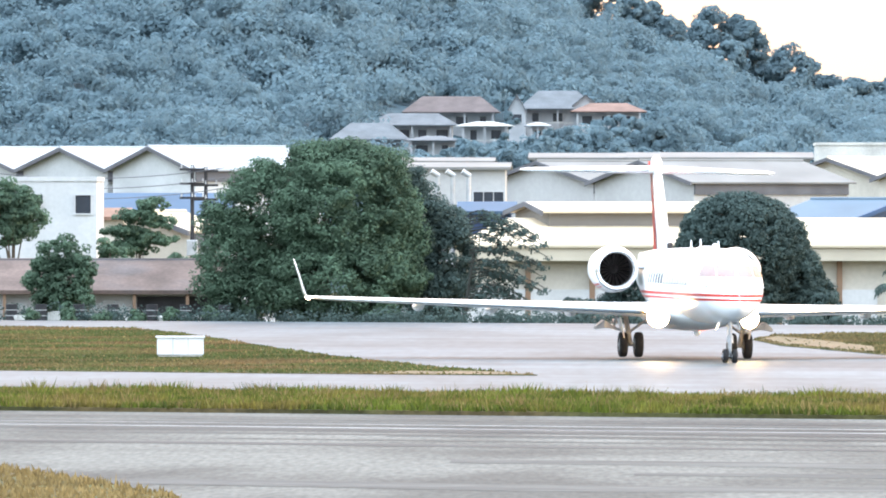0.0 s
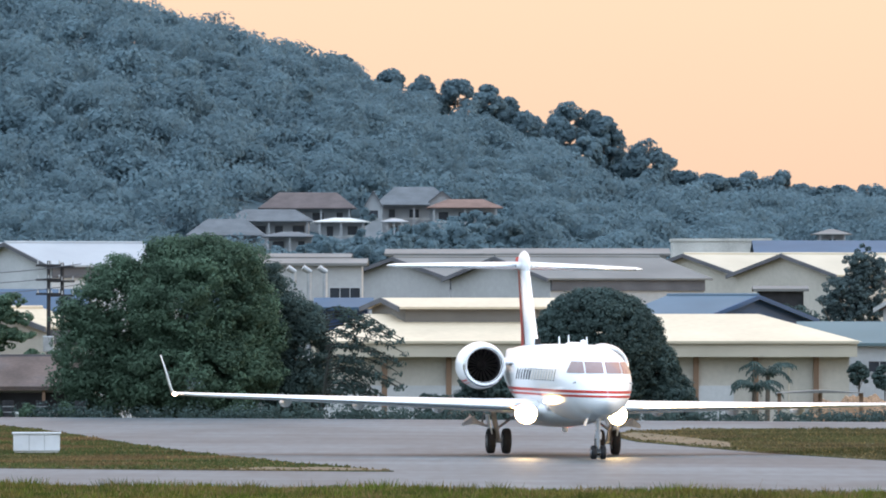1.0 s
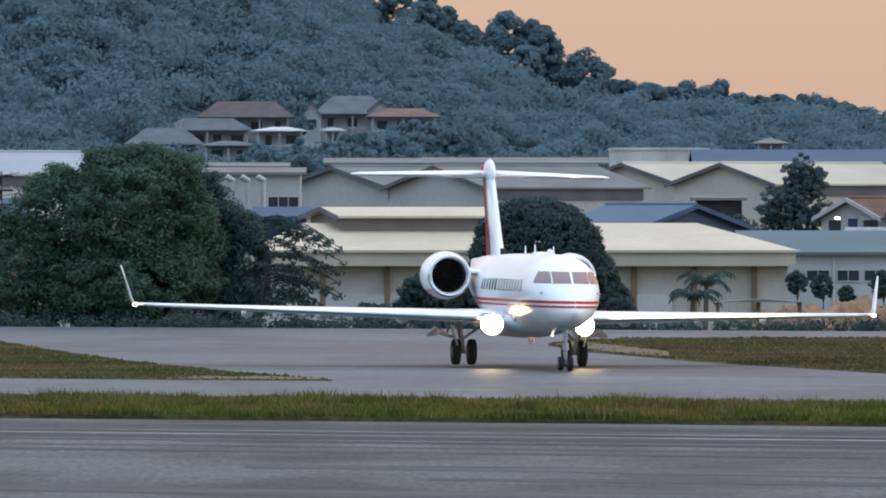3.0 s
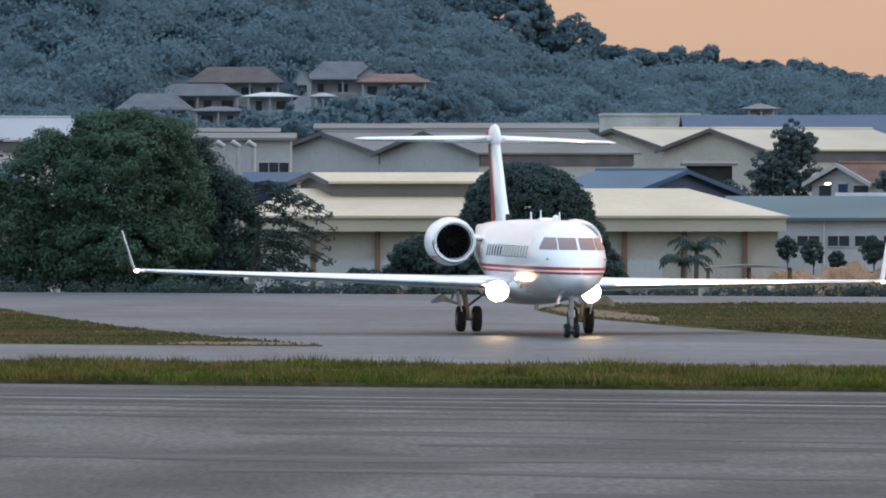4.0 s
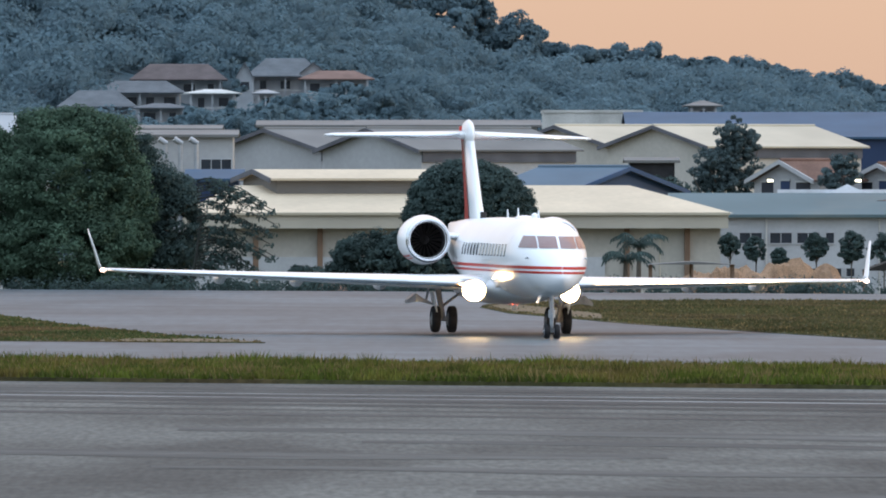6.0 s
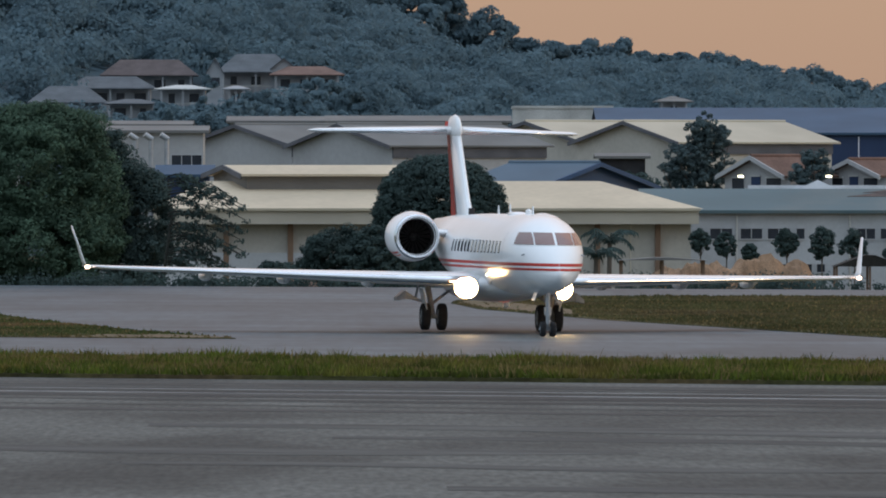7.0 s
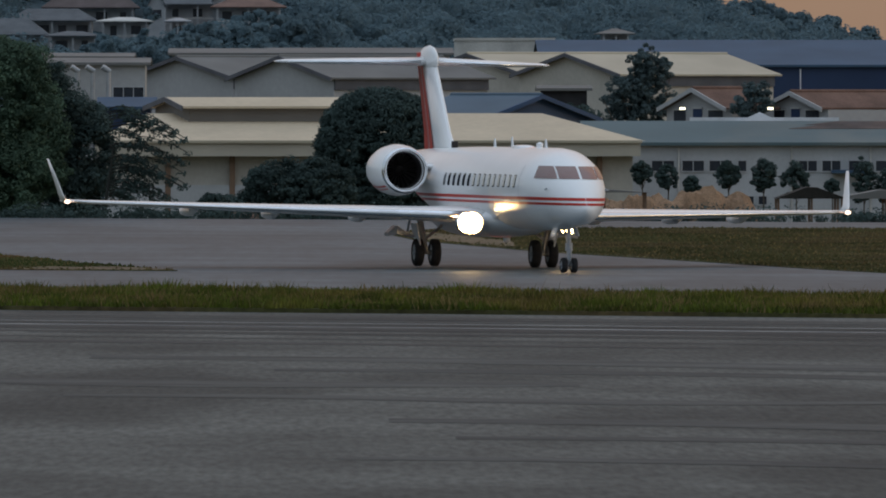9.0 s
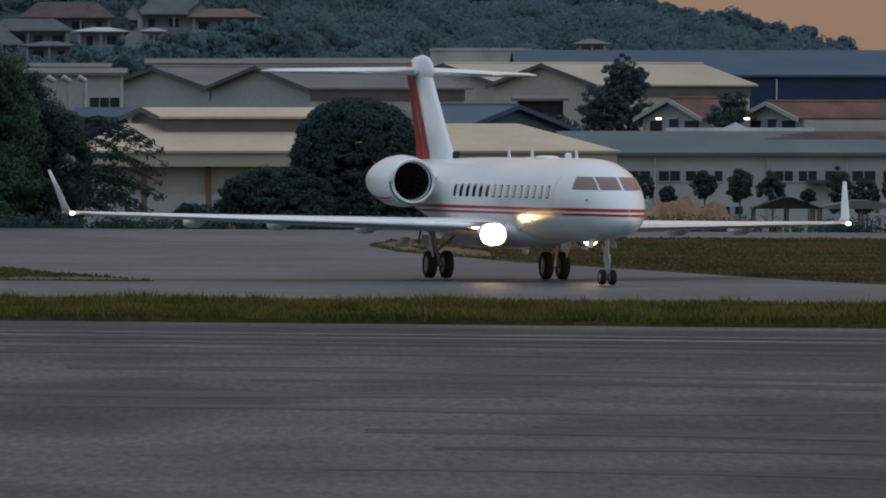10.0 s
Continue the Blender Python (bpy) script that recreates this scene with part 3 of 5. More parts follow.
# tiled houses on the rise behind the offices
for b0, b1, b2, er in ((1482, 1592, 1668, 380), (1660, 1762, 2080, 386)):
    h = gable_hall("bungalow with red-brown tiled roof and pale walls", b0, b1, b2, 413, er, 680, "tile_roof", "grey_wall", slant=3, group="tiled houses", thick=0.12, end="grey_wall", name="bungalow", barge="grey_wall", openings=((0.12, 0.3, 0.1, 1.1, "pane"), (0.42, 0.56, 0.0, 1.9, "blue_dark"), (0.66, 0.88, 0.1, 1.1, "pane")))
for b in (1507, 1663):
    d = 678.2
    lamp = thing("porch_light", Matrix.Translation((bx(b, d), d, ez(415, d))), "lit rectangular porch light", "lamp", "porch lights")
    part("housing", boxed(-0.2, 0.2, 0.02, 0.2, 0.0, 0.2), "eave_dark", lamp)
    part("bulb", boxed(-0.18, 0.18, -0.06, 0.02, 0.03, 0.16), "house_lamp", lamp)
    part("bracket", boxed(-0.05, 0.05, 0.1, 3.0, 0.1, 0.16), "eave_dark", lamp)

# a white pyramid roof and a thin mast beyond the office range
tent = thing("pavilion", Matrix.Translation((bx(1645, 676), 676, ez(440, 676))), "small pavilion with a pale pyramid roof", "pavilion")
pw, ph = 42 * UNIT * 676, 20 * UNIT * 676
bm = bmesh.new()
apex = bm.verts.new((0, 1.1, ph + 0.05))
rim = [bm.verts.new(p) for p in ((-pw, 0, 0.05), (pw, 0, 0.05), (pw, 2.2, 0.05), (-pw, 2.2, 0.05))]
for i in range(4):
    bm.faces.new((rim[i], rim[(i + 1) % 4], apex))
bm.faces.new(rim[::-1])
part("roof", bm, "pale_wall", tent)
for x in (-pw * 0.9, pw * 0.9):
    for y in (0.15, 2.05):
        part("post", boxed(x - 0.05, x + 0.05, y - 0.05, y + 0.05, low(bx(1645, 676), 676) - ez(440, 676), 0.05), "white_box", tent)
mast = thing("flag_mast", Matrix.Translation((bx(1716, 690), 690, low(bx(1716, 690), 690))), "thin white metal mast", "mast")
mh = ez(345, 690) - low(bx(1716, 690), 690)
part("pole", rod(bmesh.new(), (0, 0, 0), (0, 0, mh), 0.05, 0.035), "white_box", mast)
part("finial", rod(bmesh.new(), (0, 0, mh), (0, 0, mh + 0.1), 0.06, 0.03), "metal", mast)

# left hand works
d = 570
wb = block("white_tower_block", "plain white rendered block with two dark windows", -320, -168, 356, None, d, 8, "pale_wall", "pale_wall", over=0.05)
pane_on(wb, -205, -178, 381, 413, d)
pane_on(wb, -278, -263, 380, 396, d)
block("blue_shed", "low shed with a blue sheet roof", -170, 60, 420, None, 660, 8, "grey_wall", "blue_roof", pitch=38)
gable_hall("cream shed with low gable", -166, 5, 60, 447, 415, 610, "beige_roof", "beige_wall", slant=2, group="sheds", name="shed")
block("red_shed", "small shed with rusty red roof", -172, -120, 425, None, 605, 5, "beige_wall", "orange_roof", pitch=16)
d = 532
ru = block("rusty_shed", "long low shed with rusty sheet roof", -420, 82, 556, None, d, 9, "grey_wall", "rust_roof", pitch=56, over=0.6)
rx, rz = ru.matrix_world.translation.x, ru.matrix_world.translation.z
# the bays are not hollow: dark boxes on the wall give their inner shade
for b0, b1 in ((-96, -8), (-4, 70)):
    part("bay_shade", boxed(bx(b0, d) - rx, bx(b1, d) - rx, -0.05, 0.3, 0.05, ez(560, d) - rz), "shade", ru, "dark box painted as the shade inside an open bay")
for b in (-330, -250, -180, -100, -6, 76):
    part("post", boxed(bx(b, d) - rx - 0.08, bx(b, d) - rx + 0.08, -0.5, -0.35, 0, ez(556, d) - rz), "pillar", ru)
part("ridge_board", boxed(bx(-420, d) - rx, bx(82, d) - rx, 4.2, 4.8, ez(500, d) - rz, ez(494, d) - rz), "eave_dark", ru)


def utility_pole(b, e_top, d, arms):
    zb = low(bx(b, d), d)
    ob = thing("utility_pole", Matrix.Translation((bx(b, d), d, zb)), "weathered utility pole with cross arms and transformer", "pole", "utility poles")
    h = ez(e_top, d) - zb
    part("pole", rod(bmesh.new(), (0, 0, 0), (0, 0, h), 0.16, 0.1), "shade", ob)
    for k in range(arms):
        z = h - 0.25 - 0.8 * k
        part("cross_arm", boxed(-0.7, 0.7, -0.16, -0.08, z - 0.06, z + 0.06), "shade", ob)
        for x in (-0.6, 0, 0.6):
            part("insulator", rod(bmesh.new(), (x, -0.12, z + 0.06), (x, -0.12, z + 0.28), 0.05, 0.03, 8), "metal", ob)
    part("transformer", boxed(-0.3, 0.3, -0.6, -0.17, h * 0.55, h * 0.55 + 0.9, bevel=0.05), "metal", ob)


utility_pole(2, 327, 585, 3)
utility_pole(26, 330, 586, 3)
for k, e in enumerate((334, 352, 370)):
    z, x0, x1 = ez(e, 585), bx(-420, 585), bx(60, 585)
    bm = bmesh.new()
    pts = [Vector((x0 + (x1 - x0) * i / 24, 584.8, z + 0.6 * ((i / 12 - 1) ** 2 - 0.9))) for i in range(25)]
    for p, q in zip(pts, pts[1:]):
        rod(bm, p, q, 0.025, None, 5)
    tagged(part("power_cable", bm, "eave_dark"), "sagging black overhead power cable", "cable", "power cables")


def hill_house(b0, b1, e_ridge, e_eave, e_foot, d, roof, gable=False, label="white hillside house with pitched roof"):
    """A terrace house on the hill: walls, roof, windows, porch."""
    x0, x1 = bx(b0, d), bx(b1, d)
    zb = min(low((x0 + x1) / 2, d), ez(e_foot, d))
    ob = thing("hill_house", Matrix.Translation(((x0 + x1) / 2, d, zb)), label, "house", "hillside houses")
    w, ze, zr, dep = (x1 - x0) / 2, ez(e_eave, d) - zb, ez(e_ridge, d) - zb, 7
    if gable:
        bm = bmesh.new()
        prism(bm, [(-w, 0), (w, 0), (w, ze), (0, zr), (-w, ze)], 0, dep)
        part("wall", bm, "house_wall", ob)
        for s in (-1, 1):
            bm = bmesh.new()
            prism(bm, [(s * w * 1.15, ze - 0.15 * (zr - ze)), (0, zr), (0, zr + 0.2), (s * w * 1.15, ze - 0.15 * (zr - ze) + 0.2)], -0.4, dep + 0.3)
            part("roof_slope", bm, "tile_roof" if roof == "concrete" else roof, ob)
    else:
        part("wall", boxed(-w, w, 0, dep, 0, ze), "house_wall", ob)
        # hipped roof of four slopes with a deep eave over the veranda
        a, r, h, q = w + 0.8, max(0.3, w - 1.8), 0.12, ze - 0.15
        f0, f1, rid = -1.9, dep + 0.8, dep / 2
        for quad in (((-a, f0, q), (a, f0, q), (r, rid, zr), (-r, rid, zr)), ((a, f1, q), (-a, f1, q), (-r, rid, zr), (r, rid, zr)),
                     ((a, f0, q), (a, f1, q), (r, rid + 0.05, zr), (r, rid - 0.05, zr)), ((-a, f1, q), (-a, f0, q), (-r, rid - 0.05, zr), (-r, rid + 0.05, zr))):
            bm = bmesh.new()
            loft(bm, [list(quad), [(x, y, z + h) for x, y, z in quad]])
            bmesh.ops.recalc_face_normals(bm, faces=bm.faces)
            part("roof_slope", bm, roof, ob)
        k = max(2, int(w * 2 / 3.6))
        for i in range(k + 1):
            x = -w + 0.15 + i * (2 * w - 0.3) / k
            part("veranda_post", boxed(x - 0.11, x + 0.11, -1.6, -1.38, 0, ze - 0.1), "house_wall", ob)
        part("veranda_rail", boxed(-w, w, -1.56, -1.48, max(0.3, ze - 2.0), max(0.38, ze - 1.9)), "concrete", ob)
    n = max(1, int(w * 2 / 2.4))
    for i in range(n):
        x = -w + (i + 0.5) * 2 * w / n
        u = 0.4 + 0.45 * ((i * 7 + int(b0)) % 5) / 4
        low_z = ze - (1.75 if (i * 3 + int(b0)) % 4 else 2.4)
        win = part("window", boxed(x - u, x + u, -0.05, 0.05, low_z, ze - 0.65), "pane", ob)
        part("sill", boxed(x - u - 0.1, x + u + 0.1, -0.14, 0.02, low_z - 0.1, low_z), "concrete", win)
    return ob


hill_house(384, 536, 207, 233, 262, 1370, "hill_brown", label="hillside terrace with long red-brown roof")
hill_house(562, 591, 205, 229, 262, 1368, "hill_grey", True, "white gabled hillside house")
hill_house(590, 708, 197, 227, 255, 1380, "hill_grey", label="hillside terrace with grey-brown roof")
hill_house(677, 719, 205, 222, 262, 1368, "hill_grey", True, "white gabled hillside house")
hill_house(682, 796, 219, 232, 262, 1364, "hill_orange", label="hillside house with orange tiled roof")
hill_house(322, 462, 237, 256, 284, 1340, "hill_grey", label="white hillside terrace with grey roof")
hill_house(256, 375, 254, 281, 304, 1318, "hill_grey", label="low hillside house with wide grey roof")
hill_house(388, 470, 277, 283, 302, 1312, "hill_grey", label="open carport with a flat grey roof")
hill_house(480, 560, 252, 257, 280, 1330, "concrete", label="hillside house with pale low-pitched roof")
hill_house(600, 628, 253, 257, 292, 1325, "light_roof", label="narrow white hillside annex")
hill_house(1365, 1412, 272, 279, 300, 1300, "grey_roof", label="pale house among the far trees")
hill_house(-300, -230, 130, 142, 160, 1480, "light_roof", label="pale house high in the woods")

# ---- vegetation ----
RNG = np.random.default_rng(7)


def leaf_cloud(centres, radii, each, size, droop=0.0, flat=0.35, corners=4, stir=0.32):
    """Leaves as small four-cornered blades, strewn through clumps (centres and radii, one row a clump)."""
    k = len(centres)
    n = k * each
    d = RNG.normal(size=(n, 3))
    d /= np.linalg.norm(d, axis=1, keepdims=True)
    r = 0.62 + 0.38 * RNG.random(n) ** 0.6
    c = np.repeat(centres, each, 0)
    p = c + d * np.repeat(radii, each, 0) * r[:, None]
    nrm = d * 1.1 + RNG.normal(size=(n, 3)) * stir + np.array([0, 0, flat])
    nrm /= np.linalg.norm(nrm, axis=1, keepdims=True)
    t = np.cross(nrm, RNG.normal(size=(n, 3)))
    t[:, 2] -= droop
    t /= np.linalg.norm(t, axis=1, keepdims=True)
    b = np.cross(nrm, t)
    s = size * (0.6 + 0.8 * RNG.random(n))[:, None]
    w = 0.42 if not droop else 0.22
    if corners == 3:
        v = np.stack([p - t * s * 0.5 - b * s * 0.45, p - t * s * 0.5 + b * s * 0.45, p + t * s * 0.5], 1).reshape(-1, 3)
        return v, np.arange(n * 3).reshape(n, 3)
    v = np.stack([p - t * s * 0.5, p + b * s * w, p + t * s * 0.5, p - b * s * w], 1).reshape(-1, 3)
    f = np.arange(n * 4).reshape(n, 4)
    return v, f


def hull(n, w, dep, z0, z1, clump):
    """Clumps spread over an uneven crown from z0 to z1."""
    d = RNG.normal(size=(n, 3))
    d /= np.linalg.norm(d, axis=1, keepdims=True)
    r = 0.45 + 0.5 * RNG.random(n) ** 0.5
    c = d * r[:, None] * np.array([w, dep, (z1 - z0) / 2]) * (1 + 0.12 * np.sin(5 * d[:, :1] + 3 * d[:, 2:]))
    c[:, 2] += (z0 + z1) / 2
    rad = clump * (0.6 + 0.8 * RNG.random(n))
    return c, np.stack([rad * 1.15, rad * 1.15, rad * 0.8], 1)


def tree(label, b, e_top, half, d, mat, clumps=60, each=110, leaf=0.22, skirt=0.12, clump=None, name="tree", group="", foot=None, trunk=0.22):
    """A trunk with limbs and a crown of many leaves; half: crown half width in survey steps."""
    x = bx(b, d)
    zb = low(x, d) + 0.25 if foot is None else foot
    h = ez(e_top, d) - zb
    w = half * UNIT * d
    ob = thing(name, Matrix.Translation((x, d, zb)), label, name, group)
    c, r = hull(clumps, w * 0.86, w * 0.8, h * skirt, h * 0.97, clump or w * 0.2)
    if clumps >= 60 and mat == "leaf":    # loose tufts break the outline
        c2, r2 = hull(clumps // 2, w * 1.02, w * 0.95, h * skirt, h, (clump or w * 0.2) * 0.42)
        out = (c2 - np.array([0, 0, h * (skirt + 1) / 2])) / np.array([w, w, h * (1 - skirt) / 2])
        c2 = c2 + (out / np.linalg.norm(out, axis=1, keepdims=True) * 0.98 - out) * np.array([w, w, h * (1 - skirt) / 2]) * 0.85
        c, r = np.concatenate([c, c2]), np.concatenate([r, r2])
    c[:, 2] = np.maximum(c[:, 2], 0.12 * h * min(1, skirt * 8))
    v, f = leaf_cloud(c, r, each, leaf)
    v[:, 2] = np.maximum(v[:, 2], 0.03)
    raw("crown", v, f, mat, ob)
    bm = rod(bmesh.new(), (0, 0, -0.1), (0, 0, h * max(0.45, min(0.9, skirt + 0.12))), trunk, trunk * 0.6)
    part("trunk", bm, "bark", ob)
    for i in RNG.choice(len(c), min(9, len(c)), replace=False):
        part("limb", rod(bmesh.new(), (0, 0, h * (max(0.25, skirt * 0.9) + 0.12 * RNG.random())), c[i], trunk * 0.4, trunk * 0.12, 7), "bark", ob)
    return ob


def massed_tree(label, b, d, masses, mat, clump, each, leaf, rough=0.1, cover=2.2, name="tree", group="", trunk=0.3, foot=None, cut=0.0):
    """A tree whose crown is several rounded masses (bearing, height, half width, half height in survey steps), each a skin of leafy clumps."""
    x, s = bx(b, d), UNIT * d
    zb = low(x, d) + 0.25 if foot is None else foot
    ob = thing(name, Matrix.Translation((x, d, zb)), label, name, group)
    cs, rs = [], []
    for mb, me, hw, hh in masses:
        w, h = hw * s, hh * s
        n = int(cover * 4 * (w * w + 2 * w * h) / 3 / clump ** 2)
        q = RNG.normal(size=(n, 3))
        q /= np.linalg.norm(q, axis=1, keepdims=True)
        k = 0.86 + rough * np.sin(4.1 * q[:, :1] + 2.3 * q[:, 1:2] + mb) * np.cos(5.3 * q[:, 2:] + mb * 0.7) + rough * 0.7 * RNG.normal(size=(n, 1))
        k = np.where(RNG.random((n, 1)) < 0.2, k * 0.72, k)
        c = q * k * np.array([w, w * 0.8, h]) + np.array([bx(mb, d) - x, 0, ez(me, d) - zb])
        rad = clump * (0.55 + 0.7 * RNG.random(n))
        keep = (c[:, 2] > cut) & (q[:, 1] < 0.75)
        cs.append(c[keep])
        rs.append(np.stack([rad * 1.15, rad * 1.1, rad * 0.8], 1)[keep])
    c, r = np.concatenate(cs), np.concatenate(rs)
    v, f = leaf_cloud(c, r, each, leaf)
    v[:, 2] = np.maximum(v[:, 2], 0.03)
    raw("crown", v, f, mat, ob)
    top = float(c[:, 2].max())
    part("trunk", rod(bmesh.new(), (0, 0, -0.1), (0.1, 0, top * 0.6), trunk, trunk * 0.55), "bark", ob)
    for i in RNG.choice(len(c), 9, replace=False):
        part("limb", rod(bmesh.new(), (0.05, 0, top * (0.25 + 0.25 * RNG.random())), c[i], trunk * 0.4, trunk * 0.12, 7), "bark", ob)
    return ob


massed_tree("broad dense green tree at the apron's edge", 235, 522,
            [(270, 405, 128, 112), (232, 335, 56, 46), (318, 335, 66, 42), (200, 310, 24, 22), (345, 470, 70, 110), (265, 530, 150, 85), (270, 300, 40, 16)], "leaf", 0.52, 120, 0.13, 0.1, cover=3.0, trunk=0.35, group="apron trees")
massed_tree("leafy green tree with a low spreading crown", 110, 523,
            [(128, 420, 84, 92), (75, 500, 66, 84), (130, 345, 34, 24), (40, 420, 26, 26), (120, 545, 90, 60)], "leaf", 0.5, 115, 0.13, 0.13, cover=2.6, trunk=0.25, group="apron trees")
massed_tree("dark dense tree leaning over the apron's edge", 425, 524,
            [(380, 428, 74, 90), (450, 490, 58, 105), (372, 345, 36, 34), (425, 550, 85, 55), (455, 440, 34, 32)], "leaf_dark", 0.46, 115, 0.13, 0.13, trunk=0.3, group="apron trees")
massed_tree("dark round-crowned tree with a smooth outline", 972, 528,
            [(972, 482, 127, 118), (1008, 466, 90, 80), (960, 555, 116, 70), (1070, 530, 52, 66), (1100, 575, 48, 58)], "leaf_dark", 0.3, 70, 0.12, 0.02, cover=2.6, trunk=0.3, group="apron trees")
tree("dark bush beside the round tree", 1122, 538, 32, 524, "leaf_dark", 40, 100, 0.14, 0.0, clump=0.3, name="bush", group="apron bushes", trunk=0.06)
massed_tree("low dark leafy bush", 800, 520, [(800, 558, 68, 56), (860, 560, 70, 62), (752, 580, 36, 32)], "leaf_dark", 0.34, 80, 0.13, 0.06, name="bush", group="apron bushes", trunk=0.08)
tree("low dark leafy bush", 690, 560, 50, 519, "leaf_dark", 40, 90, 0.16, 0.0, clump=0.3, name="bush", group="apron bushes", trunk=0.06)
massed_tree("bushy tree beside the white block", -318, 545, [(-330, 395, 58, 40), (-300, 420, 44, 38), (-345, 430, 60, 40)], "leaf", 0.36, 80, 0.15, 0.16, cover=1.6, group="works trees", trunk=0.15)
massed_tree("leafy bush in front of the rusty shed", -232, 527, [(-232, 488, 40, 30), (-212, 528, 46, 36), (-258, 522, 34, 32), (-225, 560, 54, 26), (-190, 505, 22, 16)], "leaf", 0.3, 80, 0.13, 0.2, cover=1.5, name="bush", group="apron bushes", trunk=0.08)
massed_tree("thin open tree behind the rusty shed", -95, 556, [(-72, 396, 26, 9), (-92, 416, 40, 9), (-56, 428, 30, 8), (-112, 444, 40, 9), (-76, 458, 44, 10), (-120, 474, 42, 10)], "leaf", 0.22, 60, 0.13, 0.25, cover=1.2, group="works trees", trunk=0.1)
tree("leafy bush behind the rusty shed", -140, 452, 45, 552, "leaf", 40, 100, 0.18, 0.2, clump=0.35, name="bush", group="works bushes")
tree("yellowish bush behind the rusty shed", -5, 462, 60, 554, "leaf", 44, 100, 0.18, 0.2, clump=0.35, name="bush", group="works bushes")
massed_tree("tall dark tree before the tan hall", 1437, 700, [(1440, 330, 27, 24), (1452, 352, 34, 20), (1420, 372, 36, 22), (1404, 398, 34, 18), (1450, 395, 34, 24), (1472, 338, 15, 13), (1435, 425, 40, 20), (1390, 418, 16, 12)], "leaf_mid", 0.25, 60, 0.15, 0.3, cover=1.1, group="works trees", trunk=0.2)
tree("dark bush before the tan hall", 1345, 405, 42, 720, "leaf_dark", 60, 90, 0.24, 0.55, clump=0.45, name="bush", group="works bushes")
tree("dark bush before the tan hall", 1300, 392, 30, 735, "leaf_dark", 40, 80, 0.24, 0.6, clump=0.4, name="bush", group="works bushes")
massed_tree("dark tree between the tiled houses", 1633, 678.8, [(1634, 378, 20, 15), (1645, 400, 24, 17), (1618, 412, 24, 14), (1628, 432, 18, 14), (1606, 398, 8, 6)], "leaf_mid", 0.28, 70, 0.15, 0.24, cover=1.1, group="works trees", trunk=0.14)
for b, et, hw, sk in ((1436, 500, 17, 0.5), (1482, 506, 18, 0.45), (1524, 528, 15, 0.45), (1589, 500, 20, 0.5), (1651, 497, 23, 0.5), (1709, 504, 24, 0.4), (1829, 496, 22, 0.2), (1876, 506, 24, 0.3), (1773, 535, 12, 0.5), (1930, 505, 22, 0.4)):
    tree("small round ornamental tree with a bare stem", b, et - 2, hw * 1.2, 596, "leaf_dark", 60, 80, 0.12, 1 - (1.25 - sk) * hw * 0.02, clump=hw * 0.009, group="office trees", trunk=0.06)


def drooping_tree():
    """A sparse tree whose long boughs hang over to one side."""
    d = 517
    x, zb = bx(482, d), 0.0
    ob = thing("tree", Matrix.Translation((x, d, zb)), "sparse tree with long drooping feathery boughs", "tree", "apron trees")
    part("trunk", rod(bmesh.new(), (0, 0, -0.1), (0.5, 0, 3.4), 0.09, 0.05), "twig", ob)
    cs = []
    for k in range(46):
        z0, reach = 1.0 + 4.4 * RNG.random(), 1.5 + 2.6 * RNG.random()
        reach *= 1.05 - 0.1 * abs(z0 - 3.6)
        y = RNG.normal() * 0.9
        pts = [Vector((0.3 + reach * s, y * s, z0 + 0.9 * s - 1.6 * s * s)) for s in np.linspace(0, 1, 7)]
        bm = bmesh.new()
        for p, q in zip(pts, pts[1:]):
            rod(bm, p, q, 0.03, 0.02, 5)
        part("bough", bm, "twig", ob)
        cs += [p + Vector((0, 0, -0.06)) for p in pts[2:]]
    c = np.array([tuple(p) for p in cs])
    v, f = leaf_cloud(c, np.tile([0.3, 0.25, 0.13], (len(c), 1)), 17, 0.21, droop=0.4)
    raw("crown", v, f, "leaf_dark", ob)


drooping_tree()


def palm(b, e, d, label):
    x, zb = bx(b, d), low(bx(b, d), d) + 0.3
    h = ez(e, d) - zb
    ob = thing("palm", Matrix.Translation((x, d, zb)), label, "palm tree", "palms")
    part("trunk", rod(bmesh.new(), (0, 0, -0.1), (0.1, 0, h), 0.16, 0.12), "bark", ob)
    for k in range(15):
        a, up, ln = 2.4 * k, 0.75 + 0.6 * RNG.random(), 1.1 + 0.4 * RNG.random()
        dirn = Vector((math.cos(a), math.sin(a), 0))
        pts = [Vector((0.1, 0, h)) + dirn * ln * s + Vector((0, 0, up * s * 1.6 - 1.5 * s * s)) for s in np.linspace(0, 1, 10)]
        bm = bmesh.new()
        side = Vector((-dirn.y, dirn.x, 0))
        for i, p in enumerate(pts[1:], 1):
            for s in (-1, 1):
                tip = p + side * s * 0.42 * math.sin(math.pi * min(0.95, i / 10 + 0.08)) + Vector((0, 0, -0.3)) + dirn * 0.12
                bm.faces.new([bm.verts.new(q) for q in (p - dirn * 0.07, p + dirn * 0.07, tip)])
        for p, q in zip(pts, pts[1:]):
            rod(bm, p, q, 0.025, 0.02, 5)
        part("frond", bm, "leaf_dark", ob)


palm(1272, 530, 560, "low palm with drooping fronds")
palm(1248, 556, 556, "low palm with drooping fronds")


